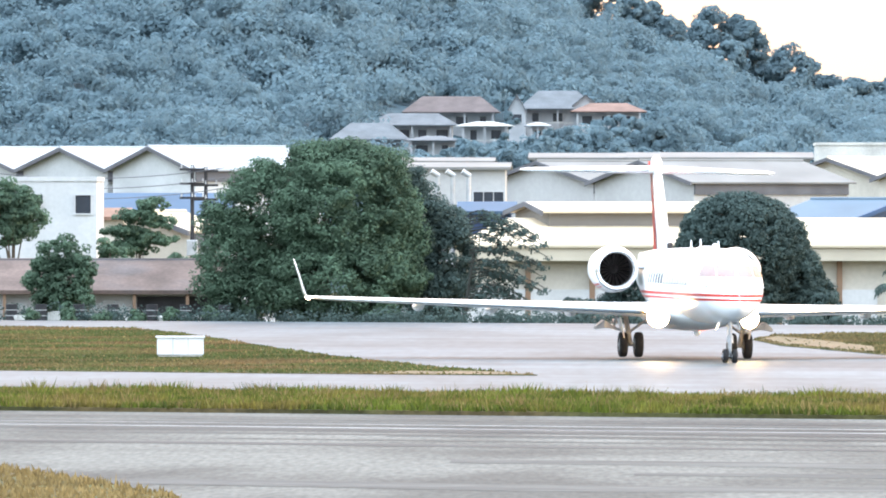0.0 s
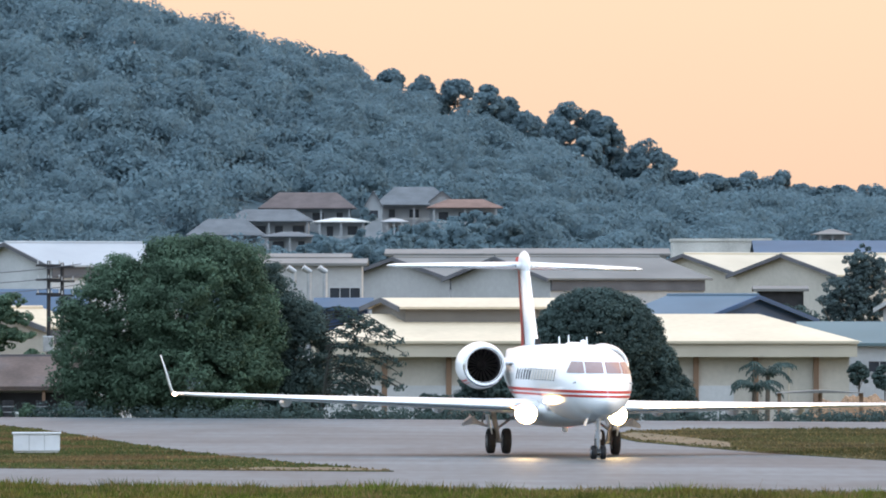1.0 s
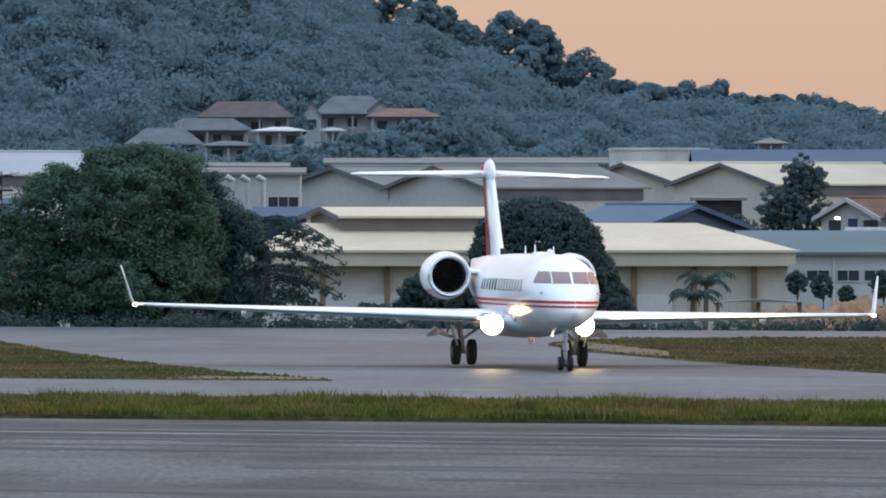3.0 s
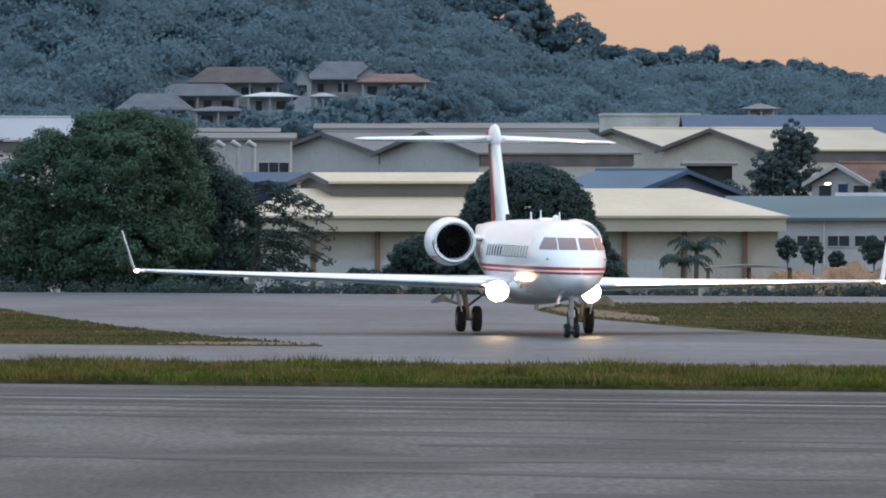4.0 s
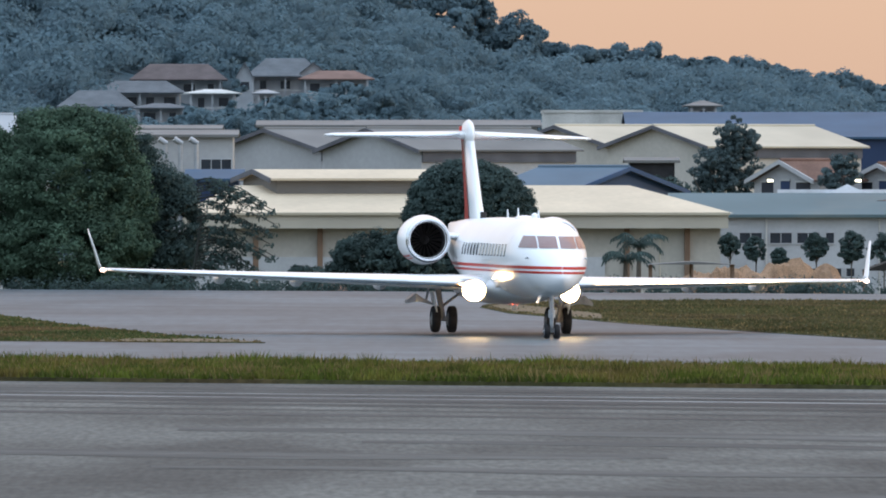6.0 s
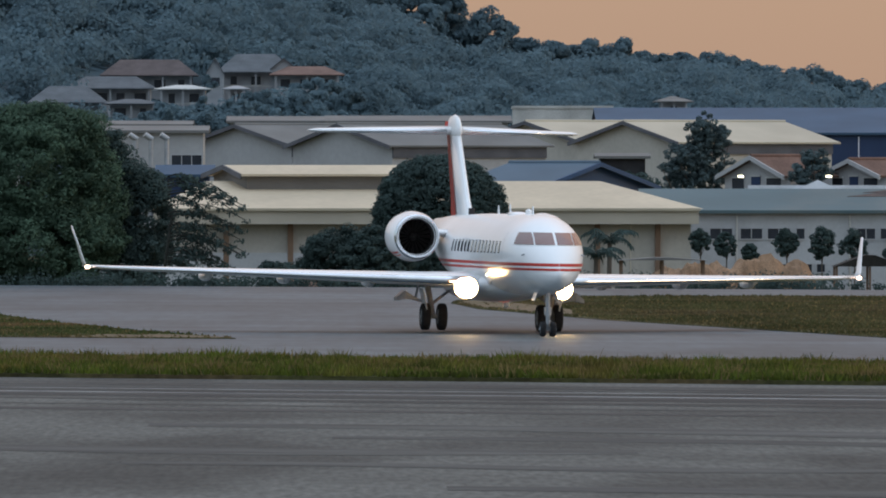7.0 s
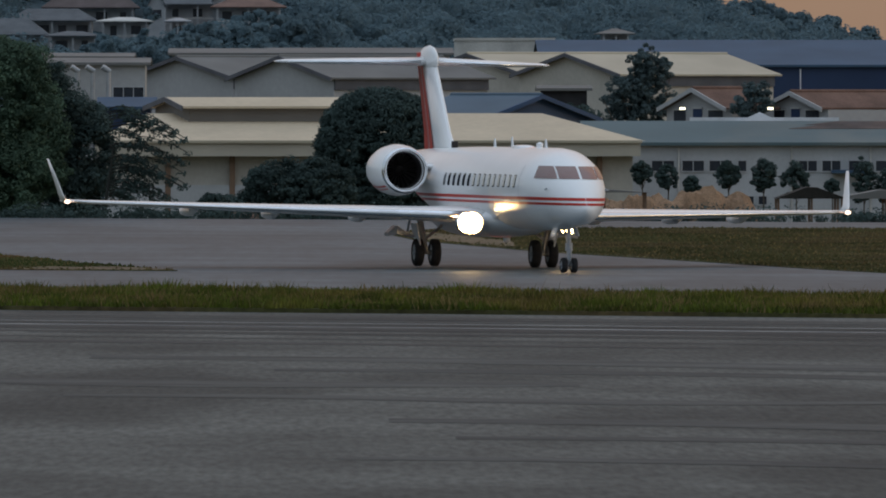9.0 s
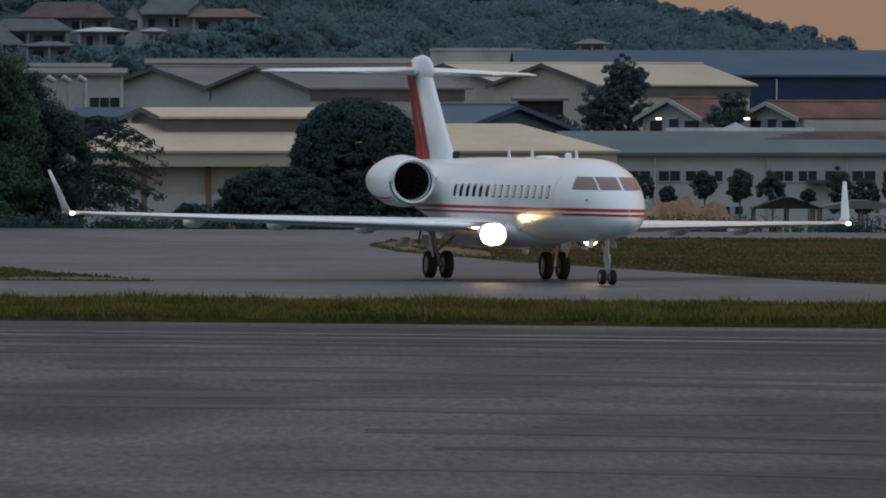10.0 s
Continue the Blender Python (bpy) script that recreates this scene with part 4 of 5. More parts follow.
def hill_wood():
    """The closed wood on the hill, with taller trees along the crest."""
    xs = np.arange(-112, 116, 5.0)
    ys = np.concatenate([np.arange(1170, 1400, 8.2), np.arange(1400, 1640, 7.4)])
    X, Y = np.meshgrid(xs, ys)
    X, Y = X.ravel() + RNG.normal(size=X.size) * 1.8, Y.ravel() + RNG.normal(size=X.size) * 2.4
    keep = ~(((X > -29) & (X < 2) & (Y > 1350) & (Y < 1390)) | ((X > -40) & (X < -10) & (Y > 1308) & (Y < 1328)) | ((X > -34) & (X < -10) & (Y >= 1328) & (Y < 1350)))
    X, Y = X[keep], Y[keep]
    H = 5.0 + 4.5 * RNG.random(len(X)) ** 1.4
    W = H * (0.5 + 0.2 * RNG.random(len(X)))
    H[(X > 12) & (Y > 1500)] *= 0.8
    first = len(X)
    # taller crest trees: bearing, top, half width
    for b, e, hw in ((200, -100, 46), (291, -97, 40), (421, -62, 38), (516, -40, 55), (606, -12, 40), (726, 2, 50), (925, 42, 62), (985, 72, 42), (1056, 112, 56), (1092, 140, 34), (1176, 172, 40), (1246, 164, 44), (1296, 168, 38),
                     (1406, 192, 38), (1456, 188, 42), (1561, 216, 46), (1631, 214, 44), (1711, 240, 40), (1831, 266, 34), (850, 60, 46), (660, 0, 40), (1520, 205, 40), (60, -130, 60), (-120, -150, 60),
                     (780, 14, 40), (815, 36, 38), (846, 64, 36), (880, 88, 46), (950, 104, 46), (1010, 130, 46), (1036, 152, 40), (1130, 168, 40), (1080, 168, 40), (905, 70, 34), (965, 62, 30), (1146, 182, 40), (1206, 178, 34), (1336, 190, 40), (1372, 194, 34), (1484, 200, 34), (1598, 222, 38), (1668, 226, 38), (1766, 248, 38)):
        d = 1585 + 20 * RNG.random()
        X, Y = np.append(X, bx(b, d)), np.append(Y, d)
        W = np.append(W, hw * (1.25 if b > 1100 else 1.05) * UNIT * d)
        H = np.append(H, ez(e - 7, d) - land(np.array(bx(b, d)), np.array(d)))
    crest = np.arange(first, len(X))
    # shrubs round the houses
    for b, e, hw, d in ((566, 232, 17, 1350), (655, 262, 34, 1318), (735, 256, 46, 1320), (505, 284, 22, 1300), (565, 284, 26, 1300), (820, 250, 40, 1310), (690, 285, 40, 1290), (610, 290, 26, 1292), (760, 280, 40, 1285), (445, 298, 24, 1285)):
        X, Y = np.append(X, bx(b, d)), np.append(Y, d)
        W = np.append(W, hw * UNIT * d)
        H = np.append(H, max(2.0, ez(e, d) - land(np.array(bx(b, d)), np.array(d))))
    for row, e, d in ((range(720, 830, 20), 242, 1352), (range(470, 700, 22), 284, 1300), (range(200, 860, 24), 300, 1270), (range(640, 860, 24), 262, 1316), (range(232, 370, 15), 220, 1392), (range(180, 250, 18), 262, 1330)):
        for b in row:
            X, Y = np.append(X, bx(b, d)), np.append(Y, d + 3 * RNG.normal())
            W = np.append(W, (15 + 8 * RNG.random()) * UNIT * d)
            H = np.append(H, max(2.0, ez(e + 5 * RNG.normal(), d) - land(np.array(bx(b, d)), np.array(d))))
    Z = land(X, Y)
    high = np.isin(np.arange(len(X)), crest) | (H > 10.5)
    vs, fs, n0 = [], [], 0
    for tall in (False, True):
        pick = high == tall
        x, y, z, h, w = X[pick], Y[pick], Z[pick], H[pick], W[pick]
        k = 64 if tall else 9
        n = len(x)
        d = RNG.normal(size=(n, k, 3))
        d /= np.linalg.norm(d, axis=2, keepdims=True)
        d[:, :, 1] = -np.abs(d[:, :, 1]) if not tall else d[:, :, 1]
        d[:, :, 2] = np.abs(d[:, :, 2]) * (1.65 if tall else 1.2) - (0.9 if tall else 0.45)
        half = np.minimum(h * (0.42 if tall else 0.36), w * 1.3)
        c = np.stack([x, y, z + h - half * 0.75 - w * 0.3], 1)[:, None] + d * np.stack([w * 0.72, w * 0.72, half], 1)[:, None]
        r = w[:, None] * ((0.15 if tall else 0.28) + 0.2 * RNG.random((n, k)))
        v, f = leaf_cloud(c.reshape(-1, 3), np.repeat(r.reshape(-1, 1), 3, 1) * np.array([1, 1, 0.75]), 64 if not tall else 90, 0.56, flat=0.2, corners=3, stir=0.22)
        vs.append(v)
        fs.append(f + n0)
        n0 += len(v)
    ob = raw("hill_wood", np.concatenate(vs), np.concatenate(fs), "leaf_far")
    tagged(ob, "dense wood of mixed trees covering the hill", "woodland", kind="stuff")
    bm = bmesh.new()
    for i in range(len(X)):
        if H[i] > 10.5:
            rod(bm, (X[i], Y[i], Z[i] - 0.2), (X[i], Y[i], Z[i] + H[i] * 0.7), 0.3, 0.12, 6)
    tagged(part("hill_trunks", bm, "bark"), "trunks of the tall trees on the crest", "woodland", kind="stuff")


hill_wood()


# ---- grass ----
def inside(px, py, poly):
    q = np.zeros(len(px), bool)
    for (x0, y0), (x1, y1) in zip(poly, poly[1:] + poly[:1]):
        hit = ((y0 > py) != (y1 > py)) & (px < (x1 - x0) * (py - y0) / (y1 - y0 + 1e-12) + x0)
        q ^= hit
    return q


def blades(label, poly, n, x0, x1, h0, h1, mat, width=0.045, base=0.07, name="grass"):
    ys = [p[1] for p in poly]
    px = RNG.uniform(x0, x1, n * 8)
    py = RNG.uniform(max(min(ys), 150), min(max(ys), 520), n * 8)
    ok = inside(px, py, poly)
    for bare in (((-3.3, 346.8), (-4.4, 351.5), (-5.6, 354.5), (-6.6, 353), (-7.6, 354.6), (-8.4, 351), (-9.2, 349.9), (-7.2, 348.3), (-5, 347.4)), ((5.3, 441), (6.2, 424), (9.2, 401), (9.6, 418), (7.6, 440), (6.2, 452))):
        ok &= ~(inside(px, py, list(bare)) & (RNG.random(len(px)) > 0.03))
    px, py = px[ok][:n], py[ok][:n]
    m = len(px)
    tuft = np.sin(px * 0.9 + 1.3 * np.sin(py * 0.4)) * np.sin(py * 0.31 + px * 0.23) * 0.5 + 0.5
    h = h0 + (h1 - h0) * RNG.random(m) ** 2 * (0.35 + 0.9 * tuft)
    tall = RNG.random(m) < 0.012
    h[tall] *= 1.7
    a = RNG.uniform(0, np.pi, m)
    w = width * (0.6 + RNG.random(m))
    lean = RNG.normal(size=(m, 2)) * h[:, None] * 0.3
    z = np.full(m, base)
    p = np.stack([px, py, z], 1)
    t = np.stack([np.cos(a) * w, np.sin(a) * w, np.zeros(m)], 1)
    v = np.stack([p - t, p + t, p + np.stack([lean[:, 0], lean[:, 1], h], 1)], 1).reshape(-1, 3)
    ob = raw(name, v, np.arange(m * 3).reshape(m, 3), mat)
    tagged(ob, label, "grass", kind="stuff")


blades("rough green grass blades along the strip", STRIP, 130000, -27, 27, 0.08, 0.28, "grass", 0.032, 0.15)


def tufts(label, n, each, mat):
    """Taller clumps that break the strip's outline."""
    cx, u = RNG.uniform(-27, 27, n), RNG.random(n)
    cy = 277.4 + 23 * u - 0.5 * cx
    big = 0.5 + RNG.random(n) ** 3
    k = np.repeat(np.arange(n), each)
    m = len(k)
    a, s = RNG.uniform(0, 2 * np.pi, m), np.abs(RNG.normal(size=m)) * 0.2 * big[k]
    p = np.stack([cx[k] + np.cos(a) * s, cy[k] + np.sin(a) * s * 2, np.full(m, 0.15)], 1)
    h = (0.12 + 0.22 * RNG.random(m)) * big[k]
    w = 0.018 * (0.6 + RNG.random(m))
    t = np.stack([w, np.zeros(m), np.zeros(m)], 1)
    tip = p + np.stack([np.cos(a) * h * 0.45 + RNG.normal(size=m) * 0.04, np.sin(a) * h * 0.3, h], 1)
    ob = raw("grass_tuft", np.stack([p - t, p + t, tip], 1).reshape(-1, 3), np.arange(m * 3).reshape(m, 3), mat)
    tagged(ob, label, "grass", kind="stuff")


tufts("taller green grass clumps standing out of the strip", 420, 70, "grass")
tufts("taller dry grass clumps standing out of the strip", 140, 40, "grass_dry")
FRINGE = [across(-160, 276.9), across(160, 276.9), across(160, 278.4), across(-160, 278.4)]
blades("overhanging grass along the runway's edge", FRINGE, 36000, -27, 27, 0.16, 0.36, "grass", 0.035, 0.15)
blades("dry seed stalks among the strip's grass", STRIP, 14000, -27, 27, 0.15, 0.36, "grass_dry", 0.02, 0.15)
blades("olive and brown grass blades on the island", LEFT, 90000, -42, 0, 0.04, 0.13, "grass_olive", 0.06)
blades("dry grass blades on the island", LEFT, 14000, -42, 0, 0.04, 0.12, "grass_dry", 0.05)
blades("brownish grass blades on the island", RIGHT, 90000, 4, 42, 0.04, 0.13, "grass_brown", 0.06)
blades("dry grass blades on the island", RIGHT, 16000, 4, 42, 0.04, 0.13, "grass_dry", 0.05)
blades("dry grass blades at the runway's corner", CORNER, 26000, -22, -7, 0.06, 0.2, "grass_dry", 0.035)


def edge_weeds():
    """Low dark scrub all along the apron's far edge."""
    n = 420
    x = RNG.uniform(-46, 46, n)
    y = 506.5 - 0.5 * x + RNG.random(n) * 5
    r = 0.25 + 0.45 * RNG.random(n) ** 2
    c = np.stack([x, y, land(x, y) + r * 0.5], 1)
    v, f = leaf_cloud(c, np.stack([r * 1.6, r * 1.2, r], 1), 90, 0.13)
    v[:, 2] = np.maximum(v[:, 2], land(v[:, 0], v[:, 1]) - 0.02)
    tagged(raw("scrub", v, f, "leaf_dark"), "low dark scrub along the apron's far edge", "scrub", kind="stuff")


edge_weeds()


# ---- small things ----
def junction_box():
    ob = thing("junction_box", pose(-16.7, 384.6, 0.14, 0, 0, 4), "white painted metal equipment box on the grass island", "equipment box")
    part("body", boxed(-0.85, 0.85, -0.3, 0.3, 0.06, 0.68, bevel=0.02), "white_box", ob)
    part("lid", boxed(-0.9, 0.9, -0.35, 0.35, 0.68, 0.75, bevel=0.02), "white_box", ob)
    part("plinth", boxed(-0.8, 0.8, -0.25, 0.25, 0, 0.06), "concrete", ob)
    for x in (-0.28, 0.28):
        part("seam", boxed(x - 0.012, x + 0.012, -0.306, -0.3, 0.1, 0.66), "metal", ob)


junction_box()


def heap(label, b0, b1, e_top, d, mat, name="earth_mound", cat="mound", seed=0, rough=0.1):
    """A heap of loose stuff: an uneven dome on the ground."""
    x0, x1 = bx(b0, d), bx(b1, d)
    zb = low((x0 + x1) / 2, d)
    h, w = ez(e_top, d) - zb, (x1 - x0) / 2
    n, k = 44, 16
    bm = bmesh.new()
    rows = []
    for j in range(k + 1):
        v = 1 - 2 * j / k
        row = []
        for i in range(n + 1):
            u = -1 + 2 * i / n
            s = max(0.0, (1 - abs(u) ** 5)) * max(0.0, 1 - v * v)
            z = h * s * (0.92 + rough * noise.noise((u * 4 + seed, v * 3, 0)) * 1.6 + rough * 0.5 * noise.noise((u * 14 + seed, v * 9, 2)))
            row.append(bm.verts.new((u * w, v * 3, max(0, z))))
        rows.append(row)
    for a, b in zip(rows, rows[1:]):
        for i in range(n):
            bm.faces.new((a[i], a[i + 1], b[i + 1], b[i]))
    bmesh.ops.recalc_face_normals(bm, faces=bm.faces)
    ob = part(name, bm, mat)
    ob.location = ((x0 + x1) / 2, d, zb)
    return tagged(ob, label, cat)


heap("long heap of bare orange earth", 1405, 1668, 551, 568, "earth", seed=3)
heap("lower heap of bare orange earth", 1318, 1525, 566, 562, "earth", seed=9)
heap("crumpled orange tarpaulin over stacked material", 700, 762, 590, 512, "orange_roof", "tarpaulin", "tarpaulin", 5)


def shelter(b0, b1, e_roof, e_ridge, d, mat, label):
    """An open shelter: posts under a low roof."""
    x0, x1 = bx(b0, d), bx(b1, d)
    zb = low((x0 + x1) / 2, d)
    w, h, hr = (x1 - x0) / 2, ez(e_roof, d) - zb, ez(e_ridge, d) - zb
    ob = thing("open_shelter", Matrix.Translation(((x0 + x1) / 2, d, zb)), label, "shelter", "open shelters")
    bm = bmesh.new()
    prism(bm, [(-w, h), (w, h), (0.15 * w, hr), (-0.15 * w, hr)], -0.4, 3.2)
    part("roof", bm, mat, ob)
    n = max(3, round(w))
    for i in range(n):
        x = -w * 0.92 + 1.84 * w * i / (n - 1)
        for y in (0, 2.8):
            part("post", boxed(x - 0.06, x + 0.06, y - 0.06, y + 0.06, 0, h), "pillar", ob)
    part("bench", boxed(-w * 0.8, w * 0.8, 1.0, 1.4, 0.4, 0.5), "pillar", ob)


shelter(1290, 1448, 561, 556, 552, "grey_roof", "low open shelter with a flat pale roof")
shelter(1672, 1800, 572, 552, 556, "straw", "thatched open shelter with dark posts")
shelter(1775, 1960, 572, 557, 562, "grey_roof", "long open shelter with a low grey roof")


def rubble(n, b0, b1, d):
    """Discarded drums, blocks and bundles along the far edge."""
    for k in range(n):
        b = b0 + (b1 - b0) * (k + 0.5 * RNG.random()) / n
        x = bx(b, d)
        z = float(land(np.array(x), np.array(d))) - 0.03
        kind = k % 3
        s = 0.25 + 0.3 * RNG.random()
        if kind == 0:
            ob = thing("drum", pose(x, d + RNG.random(), z), "dented dark metal drum", "drum", "discarded drums")
            part("shell", rod(bmesh.new(), (0, 0, 0), (0, 0, 0.85), 0.29, seg=18), "shade", ob)
            for q in (0.28, 0.56):
                part("hoop", rod(bmesh.new(), (0, 0, q - 0.02), (0, 0, q + 0.02), 0.305, seg=18), "metal", ob)
        elif kind == 1:
            ob = thing("concrete_chunk", pose(x, d + RNG.random(), z, 0, 0, 40 * k), "broken pale concrete chunk", "rubble", "rubble")
            bm = boxed(-s, s, -s * 0.7, s * 0.7, 0, s * 1.1, bevel=0.06)
            for v in bm.verts:
                v.co += Vector((RNG.normal(), RNG.normal(), 0)) * 0.05
            part("block", bm, "concrete", ob)
        else:
            ob = tree("low weedy green shrub", b, 590 - 14 * RNG.random(), 16, d - 1.5, "leaf", 14, 60, 0.14, 0.0, clump=0.2, name="shrub", group="weeds", trunk=0.04)


rubble(20, -330, 90, 521)


def streak(y0, x0, x1, w, bend=0.0, mat="rubber", n=24, wig=0.0):
    """A tyre mark along the runway."""
    v, f = [], []
    for i in range(n + 1):
        x = x0 + (x1 - x0) * i / n
        u = i / n
        y = y0 - 0.5 * x + bend * u * u + wig * math.sin(u * 7)
        k = w * (0.6 + 0.4 * math.sin(math.pi * u)) / 2
        v += [(x, y - k, 0.056), (x, y + k, 0.056)]
    f = [(2 * i, 2 * i + 2, 2 * i + 3, 2 * i + 1) for i in range(n)]
    tagged(raw("tyre_mark", v, f, mat), "pale worn streak along the runway" if mat == "pale_streak" else "long dark rubber mark on the runway", "tyre mark", "tyre marks", kind="structure")


for y0, x0, x1, w, bend in ((269, -40, 40, 0.5, 0), (266.5, -40, 22, 0.7, 0), (262, -40, 40, 0.4, 0), (257, -22, 40, 1.2, 0), (252, -40, 30, 0.8, 0), (246, -10, 40, 0.7, -1), (241, -40, 10, 1.4, 0),
                            (226, -4, 30, 1.6, -9), (217, 0, 30, 1.1, -6), (205, -14, 6, 1.5, 3), (196, -4, 12, 0.9, 2), (183, 2, 24, 1.2, -4), (174, 3, 24, 0.8, 3), (163, 1, 20, 0.7, 2),
                            (271.5, -40, 40, 0.9, 0), (267.8, -12, 40, 0.5, 0), (264.8, -40, 6, 0.6, 0), (260.6, -40, 40, 0.5, 0), (255, -40, 40, 0.6, 0), (250.4, -6, 40, 0.5, 0)):
    streak(y0, x0, x1, w * (1.7 if y0 > 240 else 3.2), bend, "rubber" if y0 > 240 else "rubber_faint", wig=0.0 if y0 > 240 else 0.9)
for y0, w in ((259.5, 0.8), (263.8, 0.5)):
    streak(y0, -60, 60, w, 0, "pale_streak")


# ---- business jet: nose towards -y, wings along x, origin on the ground between the main wheels ----
def ring(y, cz, w, h, n=40, flat=0.0):
    return [(w * math.cos(a), y, cz + h * math.sin(a) - (flat * min(0, math.sin(a)))) for a in (2 * math.pi * i / n for i in range(n))]


#        y      centre  half width, half height
BODY = [(-15.3, 2.08, 0.03, 0.03), (-15.26, 2.08, 0.14, 0.13), (-15.12, 2.1, 0.31, 0.29), (-14.8, 2.2, 0.54, 0.52), (-14.4, 2.33, 0.74, 0.74), (-13.9, 2.46, 0.92, 0.92), (-13.3, 2.6, 1.07, 1.06),
        (-12.6, 2.68, 1.2, 1.24), (-11.8, 2.71, 1.29, 1.33), (-10.8, 2.72, 1.34, 1.36), (-9.5, 2.72, 1.345, 1.36), (-4, 2.72, 1.345, 1.36), (0, 2.72, 1.34, 1.355), (2.2, 2.74, 1.29, 1.32), (4, 2.79, 1.2, 1.25), (6, 2.89, 1.06, 1.12),
        (8, 3.05, 0.92, 0.95), (10, 3.27, 0.64, 0.68), (12, 3.5, 0.36, 0.38), (13.6, 3.68, 0.15, 0.17), (14.2, 3.74, 0.05, 0.06)]


def skin(y, z, side):
    """Half width of the body at station y and height z, as a signed x."""
    ys = [b[0] for b in BODY]
    cz, w, h = (float(np.interp(y, ys, [b[k] for b in BODY])) for k in (1, 2, 3))
    return side * w * math.sqrt(max(0.0, 1 - ((z - cz) / h) ** 2))


def patch(y0, y1, z0, z1, side, lift=0.012, n=6, k=5, slant=0.0):
    """A panel that follows the body's skin."""
    bm = bmesh.new()
    grid = []
    for i in range(n + 1):
        row = []
        for j in range(k + 1):
            z = z0 + (z1 - z0) * j / k
            y = y0 + (y1 - y0) * i / n + slant * (j / k)
            row.append((skin(y, z, side) + side * lift, y, z))
        grid.append(row)
    vs = [[bm.verts.new(p) for p in r] for r in grid]
    for i in range(n):
        for j in range(k):
            bm.faces.new((vs[i][j], vs[i + 1][j], vs[i + 1][j + 1], vs[i][j + 1]))
    bmesh.ops.recalc_face_normals(bm, faces=bm.faces)
    return bm


def pane(s0, s1, z0, z1, side, slant=0.0, lift=0.014, n=10, k=5):
    """A cockpit pane: measured round the nose from its middle line, between two heights."""
    bm = bmesh.new()
    rows = []
    for j in range(k + 1):
        z = z0 + (z1 - z0) * j / k
        ys = np.linspace(-15.3, -8.0, 1200)
        xs = np.array([abs(skin(y, z, 1)) for y in ys])
        first = int(np.argmax(xs > 0))
        ys, xs = ys[first:], xs[first:]
        arc = np.concatenate([[0], np.cumsum(np.hypot(np.diff(xs), np.diff(ys)))]) + xs[0]
        row = []
        for s in np.linspace(s0, s1 - slant * j / k, n + 1):
            x, y = float(np.interp(s, arc, xs)), float(np.interp(s, arc, ys))
            x = min(x, s)
            row.append(bm.verts.new((side * (x + lift * 0.8), y - lift * 0.7, z + lift * 0.6)))
        rows.append(row)
    for a, b in zip(rows, rows[1:]):
        for i in range(n):
            bm.faces.new((a[i], a[i + 1], b[i + 1], b[i]))
    bmesh.ops.recalc_face_normals(bm, faces=bm.faces)
    return bm


def aerofoil(le, chord, thick, n=9):
    """Points of a wing section in its own plane: along the chord, and up."""
    xs = [(1 - math.cos(math.pi * i / (n - 1))) / 2 for i in range(n)]
    f = lambda x: thick * chord * 5 * (0.2969 * math.sqrt(x) - 0.126 * x - 0.3516 * x * x + 0.2843 * x ** 3 - 0.1036 * x ** 4)
    up = [(x * chord, f(x)) for x in xs]
    dn = [(x * chord, -f(x) * 0.8) for x in xs[1:-1]][::-1]
    return [(a, b) for a, b in up + dn]


def lofted(sections, axis="x"):
    """A wing from sections (span, y of leading edge, z, chord, thickness)."""
    rings = []
    for s, y, z, c, t in sections:
        rings.append([(s, y + a, z + b) if axis == "x" else (z + b, y + a, s) for a, b in aerofoil(0, c, t)])
    return loft(bmesh.new(), rings)


def revolve(profile, cx, cz, n=40):
    """A body of revolution about the y axis through (cx, cz), from (y, radius)."""
    return loft(bmesh.new(), [[(cx + r * math.cos(2 * math.pi * i / n), y, cz + r * math.sin(2 * math.pi * i / n)) for i in range(n)] for y, r in profile], cap=False)


def wheel(parent, x, y, r, w, name):
    """A tyre and rim that roll; the wheel's own origin is its axle."""
    hub = new(name)
    hub.parent = parent
    hub.location = (x, y, r)
    prof = [(-w / 2, r * 0.62), (-w / 2, r * 0.82), (-w * 0.4, r * 0.95), (-w * 0.2, r), (w * 0.2, r), (w * 0.4, r * 0.95), (w / 2, r * 0.82), (w / 2, r * 0.62)]
    bm = loft(bmesh.new(), [[(a, q * math.cos(2 * math.pi * i / 32), q * math.sin(2 * math.pi * i / 32)) for i in range(32)] for a, q in prof], cap=False)
    part("tyre", bm, "tyre", hub, smooth=True)
    bm = bmesh.new()
    bmesh.ops.create_cone(bm, cap_ends=True, segments=28, radius1=r * 0.62, radius2=r * 0.62, depth=w * 0.8, matrix=pose(0, 0, 0, 0, 90, 0))
    for s in (-1, 1):
        bmesh.ops.create_cone(bm, cap_ends=True, segments=16, radius1=r * 0.3, radius2=r * 0.2, depth=w * 0.24, matrix=pose(s * w * 0.42, 0, 0, 0, 90 * s, 0))
        for k in range(6):
            a = k * math.pi / 3
            box(bm, s * w * 0.4 - 0.01, s * w * 0.4 + 0.01, r * 0.42 * math.cos(a) - 0.02, r * 0.42 * math.cos(a) + 0.02, r * 0.42 * math.sin(a) - 0.02, r * 0.42 * math.sin(a) + 0.02)
    part("rim", bm, "steel", hub)
    return hub


NACELLE = [(2.5, 0.62), (2.24, 0.67), (2.2, 0.72), (2.26, 0.765), (2.5, 0.81), (3.0, 0.86), (3.7, 0.885), (4.6, 0.83), (5.6, 0.68), (6.3, 0.53), (6.3, 0.46), (5.8, 0.46)]
WHEELS, TURNERS = [], []


